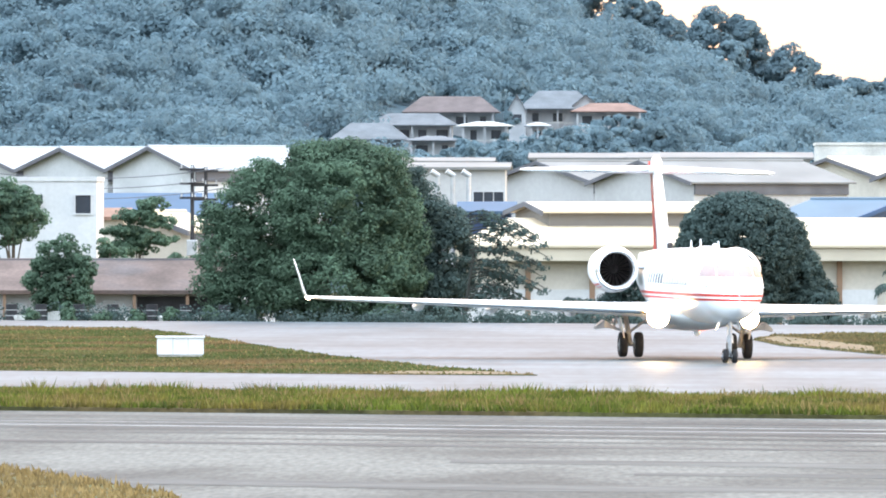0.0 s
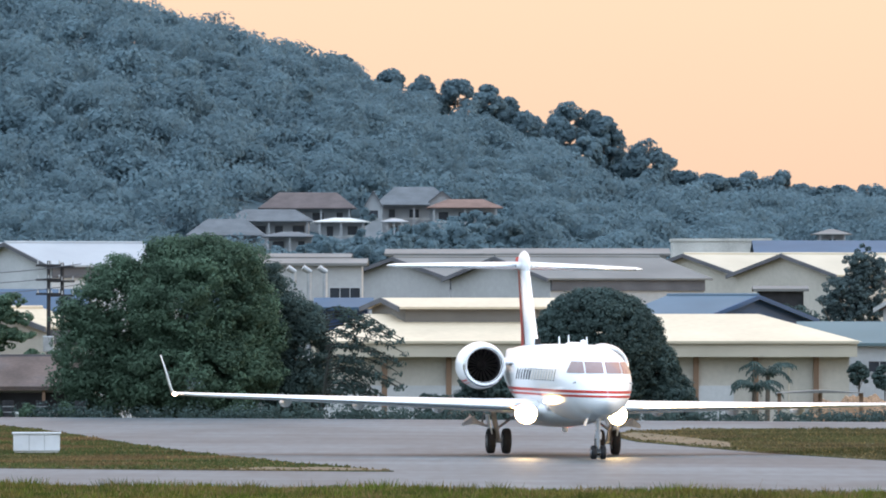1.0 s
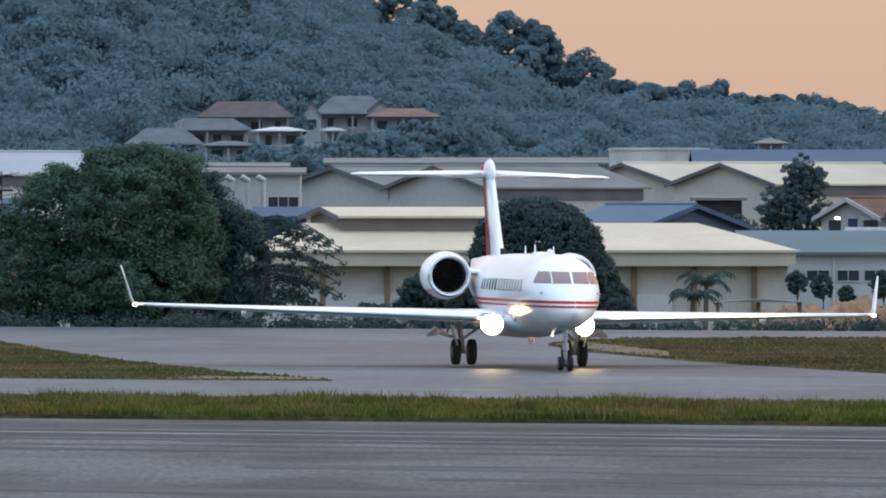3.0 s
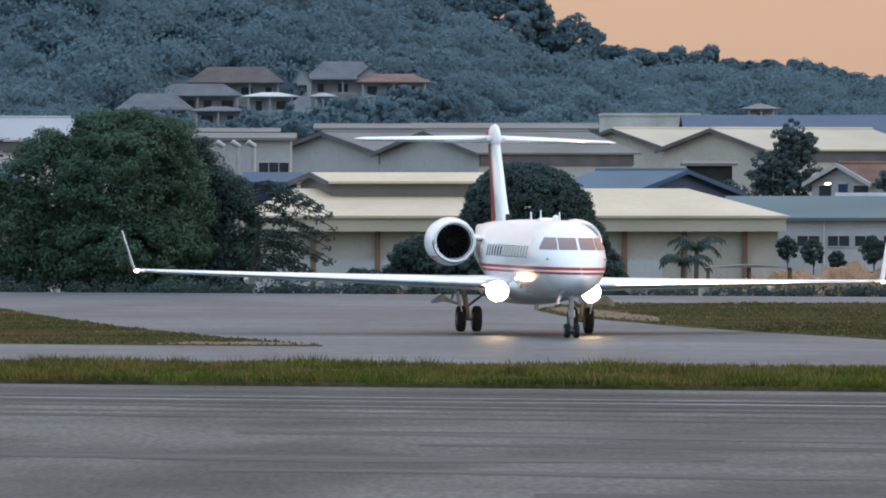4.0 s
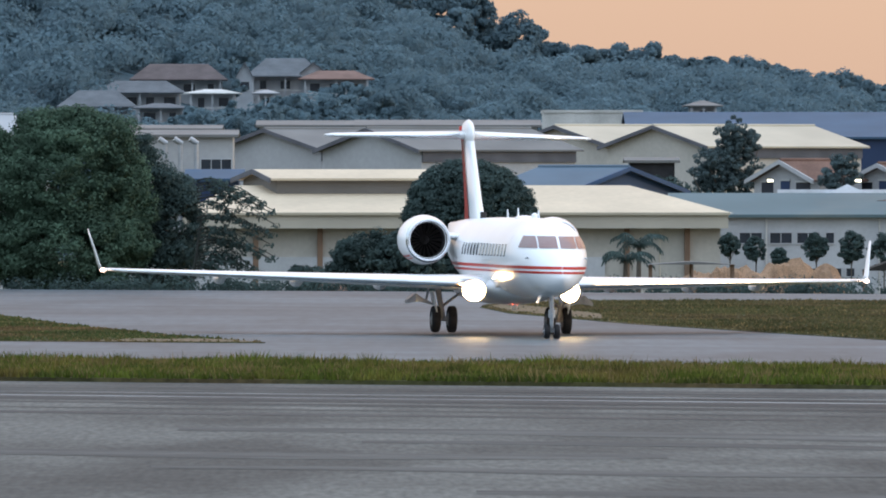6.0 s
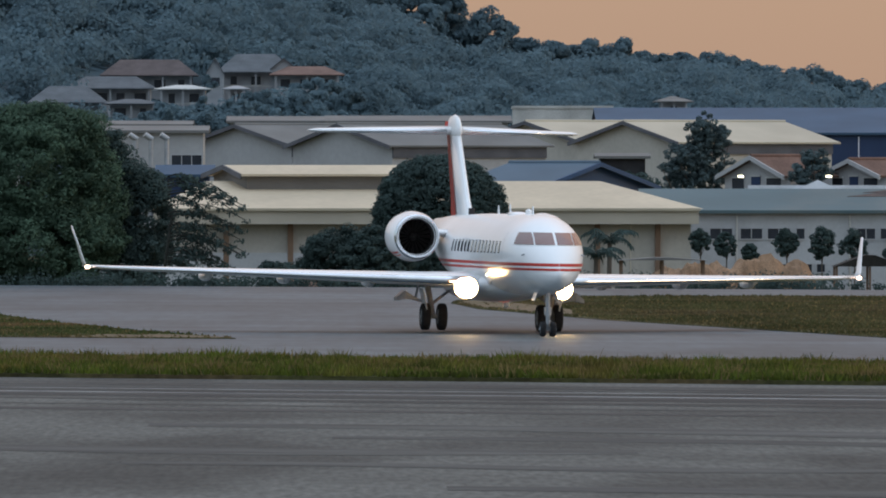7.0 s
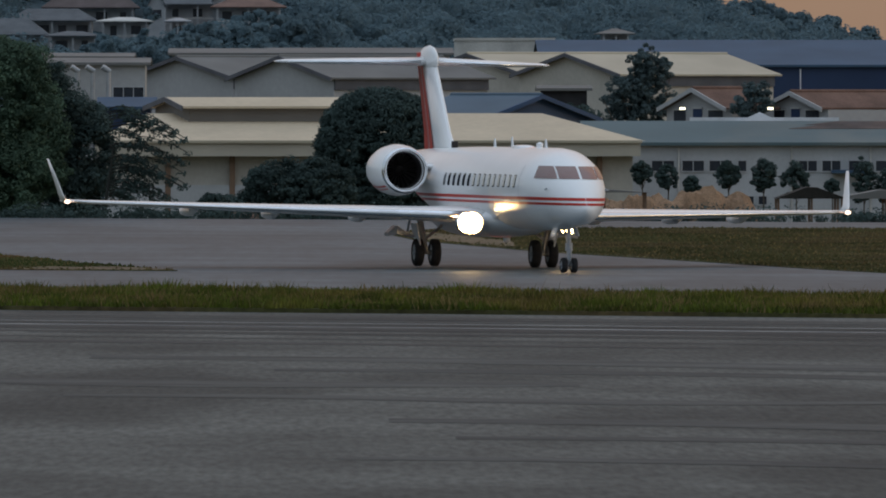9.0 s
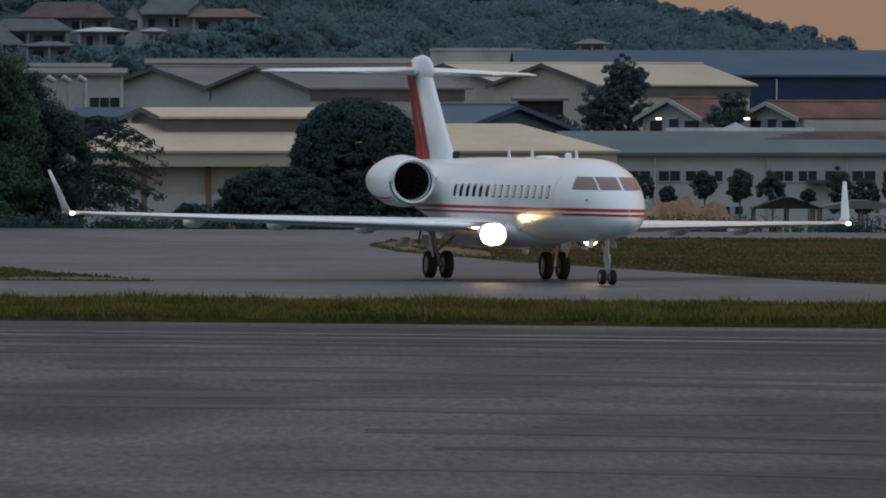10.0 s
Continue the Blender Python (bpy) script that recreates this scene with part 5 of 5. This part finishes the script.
def business_jet():
    jet = thing("business_jet", pose(0, 0, 0), "white business jet with red stripes and lit landing lights, taxiing", "aeroplane")
    body = part("fuselage", loft(bmesh.new(), [ring(*b) for b in BODY]), "paint", jet, smooth=True)
    # belly fairing between the wings
    bm = loft(bmesh.new(), [ring(y, z, w, h, 28) for y, z, w, h in ((-6.6, 1.75, 0.3, 0.2), (-5.6, 1.68, 1.0, 0.42), (-4.4, 1.62, 1.45, 0.52), (-2, 1.58, 1.6, 0.56), (1, 1.58, 1.6, 0.56), (3, 1.66, 1.3, 0.5), (5, 1.85, 0.7, 0.3), (6, 2.0, 0.2, 0.1))])
    part("belly_fairing", bm, "paint", jet, smooth=True)
    # forward root fairings that carry the small lamps
    for s in (-1, 1):
        bm = loft(bmesh.new(), [[(s * (x + w * math.cos(a)), y, z + h * math.sin(a)) for a in (2 * math.pi * i / 20 for i in range(20))] for y, x, z, w, h in
                                ((-8.05, 1.1, 2.06, 0.03, 0.03), (-7.7, 1.08, 2.05, 0.08, 0.08), (-7.0, 1.0, 1.98, 0.08, 0.12), (-6.0, 0.93, 1.88, 0.08, 0.18), (-4.6, 0.9, 1.78, 0.12, 0.3), (-3.5, 1.0, 1.7, 0.2, 0.4))])
        part("root_fairing", bm, "paint", jet, smooth=True)
    # stripes: thick and thin, along both sides and round the nose
    for s in (-1, 1):
        for z0, z1 in ((2.36, 2.46), (2.21, 2.29)):
            part("stripe", pane(0.0, 4.6, z0, z1, s, 0, 0.01, 70, 2), "red", body, "thin red stripe")
            part("stripe", patch(-11.15, 9.0, z0, z1, s, 0.01, 60, 2), "red", body, "thin red stripe")
        # cockpit glazing, two panes a side
        part("cockpit_window", pane(0.03, 0.78, 3.07, 3.48, s), "glass", body, "reddish-brown tinted pane")
        part("cockpit_window", pane(0.86, 2.35, 3.07, 3.48, s, 0.6), "glass", body, "reddish-brown tinted pane")
        for k in range(15):
            y = -10.5 + k * 0.78
            w = part("cabin_window", patch(y, y + 0.34, 2.76, 3.17, s, 0.01, 3, 4), "window", body, "dark oval cabin window")
            part("window_blind", patch(y + 0.03, y + 0.31, 2.79 if k < 9 else 3.12, 3.145, s, 0.016, 2, 3), "blind", w, "cream window blind")
        part("door_outline", patch(-11.0, -10.97, 1.75, 3.5, s, 0.008, 1, 8), "steel", body)
        part("pitot_probe", rod(bmesh.new(), (skin(-13.6, 2.75, s), -13.6, 2.75), (skin(-13.6, 2.75, s) + s * 0.09, -13.75, 2.72), 0.025), "steel", body, "dark probe")
    for y, h in ((-9.3, 0.3), (-4.2, 0.36), (-1.5, 0.3)):
        bm = bmesh.new()
        loft(bm, [[(-0.02, y, 4.05), (0.02, y, 4.05), (0.02, y + 0.3, 4.05), (-0.02, y + 0.3, 4.05)], [(-0.012, y + 0.14, 4.06 + h), (0.012, y + 0.14, 4.06 + h), (0.012, y + 0.3, 4.06 + h), (-0.012, y + 0.3, 4.06 + h)]])
        part("blade_antenna", bm, "paint", body)
    bm = loft(bmesh.new(), [ring(y, 4.06, w, h, 16) for y, w, h in ((-6.8, 0.05, 0.02), (-6.2, 0.3, 0.1), (-5.2, 0.3, 0.1), (-4.6, 0.05, 0.02))])
    part("satcom_fairing", bm, "paint", body, smooth=True)
    # wings
    for s in (-1, 1):
        wing = part("wing", lofted([(s * 0.9, -5.3, 1.72, 7.6, 0.09), (s * 1.6, -4.6, 1.75, 6.6, 0.095), (s * 3.0, -3.45, 1.78, 5.2, 0.1), (s * 6.0, -1.4, 1.84, 3.9, 0.1), (s * 9.5, 1.0, 1.91, 2.8, 0.09), (s * 12.9, 3.3, 1.98, 1.8, 0.085), (s * 13.7, 3.95, 2.01, 1.45, 0.08)]), "paint", jet, smooth=True)
        part("leading_edge", lofted([(s * 1.6, -4.615, 1.75, 0.5, 0.7), (s * 3.0, -3.465, 1.78, 0.4, 0.72), (s * 6.0, -1.415, 1.84, 0.3, 0.66), (s * 9.5, 0.985, 1.91, 0.22, 0.6), (s * 13.5, 3.77, 2.0, 0.14, 0.5)]), "alu", wing, "polished metal edge", smooth=True)
        part("winglet", lofted([(1.99, 3.95, s * 13.68, 1.3, 0.05), (2.21, 4.12, s * 13.78, 1.0, 0.05), (2.81, 4.75, s * 13.92, 0.74, 0.05), (3.43, 5.45, s * 14.08, 0.4, 0.05)], axis="z"), "paint", wing, smooth=True)
        bm = bmesh.new()
        bmesh.ops.create_uvsphere(bm, u_segments=12, v_segments=8, radius=0.1, matrix=Matrix.LocRotScale((s * 13.68, 3.95, 1.99), None, (1, 1.6, 0.7)))
        part("navigation_light", bm, "nav", wing, "glowing wing-tip lamp", smooth=True)
        for x, y in ((4.1, 1.6), (7.0, 2.2), (9.6, 3.4)):
            bm = loft(bmesh.new(), [ring(y + a, 1.62 + 0.02 * x - q, 0.13, 0.14, 12) for a, q in ((-1.3, -0.04), (-0.6, 0.1), (0.4, 0.12), (1.0, 0.08))])
            bmesh.ops.translate(bm, verts=bm.verts, vec=(s * x, 0, 0))
            part("flap_fairing", bm, "paint", wing, smooth=True)
        lx, ly, lz = s * 1.68, -4.75, 1.53
        ll = part("landing_light", revolve([(ly + 0.2, 0.36), (ly - 0.36, 0.385), (ly - 0.36, 0.375), (ly + 0.05, 0.36)], lx, lz, 28), "alu", wing, "metal lamp housing", smooth=True)
        bm = bmesh.new()   # added shield over top and inboard side, open outwards: keeps lamplight off the fuselage
        arc = [math.radians(a) for a in range(70, 251, 12)]
        loft(bm, [[(lx + s * r * math.cos(a), y, lz + r * math.sin(a)) for r, aa in ((0.39, arc), (0.372, arc[::-1])) for a in aa] for y in (ly - 0.3, ly - 0.55, ly - 0.8)])
        part("added_lamp_shield", bm, "paint", ll, "added white curved shield that keeps lamp light off the fuselage")
        # the bowl glows by itself to give the lamp's amber halo
        part("lamp_halo_bowl", revolve([(ly - 0.2, 0.375), (ly - 0.05, 0.345), (ly + 0.06, 0.2)], lx, lz, 28), "lamp_halo_bowl", ll, "bowl with an added amber glow for the lamp's halo", smooth=True)
        part("bulb", revolve([(ly - 0.05, 0.33), (ly - 0.15, 0.28), (ly - 0.22, 0.16), (ly - 0.24, 0.01)], lx, lz, 28), "lamp", ll, "blazing warm lamp", smooth=True)
        for (x, y, z, r) in ((1.2, -7.72, 2.07, 0.085), (1.28, -7.4, 2.0, 0.05)):
            bm = bmesh.new()
            bmesh.ops.create_uvsphere(bm, u_segments=14, v_segments=8, radius=r)
            bmesh.ops.translate(bm, verts=bm.verts, vec=(s * x, y, z))
            part("taxi_light", bm, "lamp_small", body, "small lit lamp")
        # engine
        cx, cz = s * 2.31, 3.23
        nac = part("nacelle", revolve(NACELLE, cx, cz), "paint", jet, smooth=True)
        part("intake_lip", revolve([(2.45, 0.635), (2.26, 0.66), (2.19, 0.72), (2.25, 0.77), (2.42, 0.802)], cx, cz), "alu", nac, "polished metal lip", smooth=True)
        part("intake_duct", revolve([(2.44, 0.625), (3.0, 0.6), (3.6, 0.62), (3.62, 0.02)], cx, cz), "dark", nac, smooth=True)
        fan = part("fan", revolve([(3.3, 0.1), (3.42, 0.13)], cx, cz, 20), "blade", nac, "dark fan")
        for k in range(20):
            a = 2 * math.pi * k / 20
            r0, r1, tw = 0.14, 0.6, 0.1
            bm = bmesh.new()
            loft(bm, [[(math.cos(a + q) * r + cx, 3.35 + q * 0.8 + dy, math.sin(a + q) * r + cz) for q in (-tw, tw)][::1] + [(math.cos(a + q) * r + cx, 3.37 + q * 0.8 + dy, math.sin(a + q) * r + cz) for q in (tw, -tw)] for r, dy in ((r0, 0), (r1, 0.02))])
            part("fan_blade", bm, "blade", nac)
        part("spinner", revolve([(2.95, 0.01), (3.05, 0.07), (3.2, 0.13), (3.36, 0.17)], cx, cz, 20), "blade", nac, smooth=True)
        bm = lofted([(s * 0.9, 3.6, 3.35, 3.0, 0.1), (s * 1.75, 3.7, 3.38, 2.6, 0.1)])
        part("pylon", bm, "paint", jet, smooth=True)
        # two red lines along the outer lower side of the cowling
        for mid, wid in ((222, 5), (231, 3)):
            bm = bmesh.new()
            rows = []
            for y in np.linspace(2.6, 5.6, 14):
                r = float(np.interp(y, [q[0] for q in NACELLE[4:9]], [q[1] for q in NACELLE[4:9]])) + 0.008
                row = []
                for d in (-wid / 2, 0, wid / 2):
                    a = math.radians(mid + d)
                    row.append(bm.verts.new((cx - s * r * math.cos(a), y, cz + r * math.sin(a))))
                rows.append(row)
            for a, b in zip(rows, rows[1:]):
                for k in range(2):
                    bm.faces.new((a[k], a[k + 1], b[k + 1], b[k]))
            bmesh.ops.recalc_face_normals(bm, faces=bm.faces)
            part("nacelle_line", bm, "red", nac, "thin red line")
        # main gear
        leg = part("main_gear_leg", rod(bmesh.new(), (s * 2.25, 0.1, 1.6), (s * 2.03, 0, 0.45), 0.11, 0.09), "steel", jet)
        bm = rod(bmesh.new(), (s * 1.62, 0, 0.47), (s * 2.44, 0, 0.47), 0.07)
        part("axle", bm, "steel", leg)
        part("drag_brace", rod(bmesh.new(), (s * 2.12, 0, 0.9), (s * 1.3, 0.2, 1.5), 0.05), "steel", leg)
        part("torque_link", rod(bmesh.new(), (s * 2.06, 0.16, 0.5), (s * 2.14, 0.22, 0.95), 0.045), "steel", leg)
        bm = bmesh.new()
        loft(bm, [[(s * 2.45, -0.5, 1.45), (s * 2.49, -0.5, 1.45), (s * 2.49, 0.5, 1.45), (s * 2.45, 0.5, 1.45)], [(s * 2.3, -0.4, 0.72), (s * 2.34, -0.4, 0.72), (s * 2.34, 0.4, 0.72), (s * 2.3, 0.4, 0.72)]])
        part("gear_door", bm, "paint", jet)
        for k in (-1, 1):
            WHEELS.append((wheel(jet, s * 2.03 + k * 0.29, 0, 0.47, 0.31, "main_wheel"), 0.47))
        bm = bmesh.new()
        loft(bm, [[(s * 2.3, 0.2, 0.98), (s * 2.3, 1.0, 0.98), (s * 2.3, 1.0, 0.94), (s * 2.3, 0.2, 0.94)], [(s * 2.75, 0.2, 1.2), (s * 2.75, 1.1, 1.2), (s * 2.75, 1.1, 1.06), (s * 2.75, 0.2, 1.06)], [(s * 3.0, 0.2, 1.36), (s * 3.0, 1.1, 1.36), (s * 3.0, 1.1, 1.06), (s * 3.0, 0.2, 1.06)], [(s * 3.3, 0.3, 1.12), (s * 3.3, 0.9, 1.12), (s * 3.3, 0.9, 1.0), (s * 3.3, 0.3, 1.0)]])
        part("outer_gear_door", bm, "steel", jet, "grey folded gear door")
        part("door_link", rod(bmesh.new(), (s * 2.6, 0.5, 1.1), (s * 2.5, 0.5, 1.62), 0.04), "steel", jet)
        # tailplane
        tp = part("tailplane", lofted([(s * 0.12, 9.3, 6.98, 2.7, 0.13), (s * 2.5, 10.6, 6.96, 1.9, 0.135), (s * 4.6, 11.75, 6.94, 1.15, 0.14), (s * 4.86, 12.0, 6.94, 0.8, 0.1)]), "paint", jet, smooth=True)
        part("deicing_edge", lofted([(s * 0.3, 9.38, 6.98, 0.2, 0.7), (s * 4.6, 11.73, 6.92, 0.1, 0.6)]), "alu", tp, "polished metal edge", smooth=True)
    # fin with red trailing panels
    fin = part("fin", lofted([(3.6, 4.6, 0, 5.8, 0.075), (4.1, 5.3, 0, 4.6, 0.08), (4.6, 6.0, 0, 4.1, 0.085), (6.9, 8.35, 0, 3.0, 0.09)], axis="z"), "paint", jet, smooth=True)
    for s in (-1, 1):
        for f0, f1, m_, lab in ((0.56, 0.7, "red", "broad red panel"), (0.735, 0.765, "red", "thin red line"), (0.79, 1.0, "red", "red rudder")):
            bm = bmesh.new()
            rows = []
            for z, y, c, th in ((3.9, 5.05, 4.9, 0.08), (4.6, 6.0, 4.1, 0.085), (5.8, 7.22, 3.52, 0.088), (6.85, 8.3, 3.02, 0.09)):
                g = lambda x: th * c * 5 * (0.2969 * math.sqrt(x) - 0.126 * x - 0.3516 * x * x + 0.2843 * x ** 3 - 0.1036 * x ** 4)
                rows.append([bm.verts.new((s * (g(min(f, 1.0)) + 0.012), y + f * c, z)) for f in np.linspace(f0, f1, 5)])
            for a, b in zip(rows, rows[1:]):
                for i in range(4):
                    bm.faces.new((a[i], a[i + 1], b[i + 1], b[i]))
            bmesh.ops.recalc_face_normals(bm, faces=bm.faces)
            part("fin_panel", bm, m_, fin, lab)
    bm = loft(bmesh.new(), [ring(y, z, w, h, 20) for y, z, w, h in ((8.15, 7.0, 0.03, 0.06), (8.3, 7.02, 0.09, 0.27), (8.7, 7.06, 0.13, 0.42), (9.4, 7.1, 0.145, 0.47), (10.3, 7.12, 0.13, 0.38), (11.1, 7.1, 0.1, 0.18), (11.4, 7.08, 0.02, 0.03))])
    part("tail_bullet", bm, "paint", fin, smooth=True)
    part("tail_emblem", boxed(-0.16, 0.16, 10.35, 10.85, 7.12, 7.32, bevel=0.02), "red", fin, "red emblem on the bullet")
    part("fin_intake", boxed(-0.1, 0.1, 4.95, 5.2, 4.0, 4.25, bevel=0.03), "dark", fin, "small dark air scoop")
    # nose gear
    leg = part("nose_gear_leg", rod(bmesh.new(), (0, -12.7, 1.7), (0, -12.78, 0.3), 0.075, 0.065), "steel", jet)
    part("nose_axle", rod(bmesh.new(), (-0.3, -12.78, 0.25), (0.3, -12.78, 0.25), 0.045), "steel", leg)
    part("nose_brace", rod(bmesh.new(), (0, -12.72, 0.9), (0, -11.8, 1.6), 0.045), "steel", leg)
    part("nose_torque_link", rod(bmesh.new(), (0, -12.95, 0.4), (0, -12.98, 0.85), 0.04), "steel", leg)
    part("steering_collar", rod(bmesh.new(), (0, -12.76, 0.72), (0, -12.74, 0.98), 0.12), "steel", leg)
    for s in (-1, 1):
        bm = bmesh.new()
        loft(bm, [[(s * 0.3, -12.5, 1.5), (s * 0.32, -12.5, 1.5), (s * 0.32, -11.8, 1.5), (s * 0.3, -11.8, 1.5)], [(s * 0.4, -12.45, 1.2), (s * 0.42, -12.45, 1.2), (s * 0.42, -11.85, 1.2), (s * 0.4, -11.85, 1.2)]])
        part("nose_gear_door", bm, "paint", jet)
        WHEELS.append((wheel(jet, s * 0.17, -12.78, 0.25, 0.19, "nose_wheel"), 0.25))
    # rotating beacons above and below: a lamp behind a turning hood
    for y, z, up in ((-8.2, 4.09, 1), (-3.4, 1.02, -1)):
        base = new("beacon")
        base.parent = jet
        base.location = (0, y, z)
        bm = bmesh.new()
        bmesh.ops.create_cone(bm, cap_ends=True, segments=16, radius1=0.09, radius2=0.08, depth=0.05)
        part("beacon_base", bm, "steel", base)
        bm = bmesh.new()
        bmesh.ops.create_uvsphere(bm, u_segments=12, v_segments=8, radius=0.075, matrix=pose(0, -0.04, up * 0.06))
        part("beacon_lens", bm, "beacon", base, "glowing red lens", smooth=True)
        bm = bmesh.new()
        n = 22
        rows = [[bm.verts.new((r * math.sin(a), r * math.cos(a), up * h)) for a in np.linspace(-1, 1, n) * (2.58 if up > 0 else 2.65)] for r, h in ((0.115, -0.02), (0.115, 0.12), (0.02, 0.17))]
        for a, b in zip(rows, rows[1:]):
            for i in range(n - 1):
                bm.faces.new((a[i], a[i + 1], b[i + 1], b[i]))
        part("beacon_hood", bm, "paint", base, "white half hood")
        TURNERS.append((base, 0.965, 5.5) if up > 0 else (base, 0.97, 4.5))
    return jet


JET = business_jet()


# ---- movement ----
def jet_place(t):
    """Ground place between the main wheels, and heading, at t seconds."""
    u = t / 10
    x = np.polyval([-0.875, 7.32, -8.597, 4.702, 3.803, 1.934], u)
    y = np.polyval([-21.455, 76.828, -91.08, -0.893, 386.703], u)
    a = np.polyval([24.238, -19.906, 4.098, -0.422, 6.927], u)
    return float(x), float(y), float(a)


CROSSFALL = 0.9   # degrees by which the taxiway leans the jet


def motions():
    walk(JET, [(t / 2, pose(jet_place(t / 2)[0] - 0.05, jet_place(t / 2)[1], 0.06, 0, CROSSFALL, jet_place(t / 2)[2])) for t in range(21)])
    gone, last, path = 0.0, jet_place(0), [(0.0, 0.0)]
    for k in range(1, 101):
        now = jet_place(k / 10)
        gone += math.hypot(now[0] - last[0], now[1] - last[1])
        last = now
        path.append((k / 10, gone))
    for hub, r in WHEELS:
        at = hub.location.copy()
        walk(hub, [(t, Matrix.Translation(at) @ Matrix.Rotation(s / r, 4, "X")) for t, s in path])
    for base, lap, start in TURNERS:
        at = base.location.copy()
        walk(base, [(k / 10, Matrix.Translation(at) @ Matrix.Rotation(2 * math.pi * (k / 10 - start) / lap - math.radians(7), 4, "Z")) for k in range(101)])


motions()
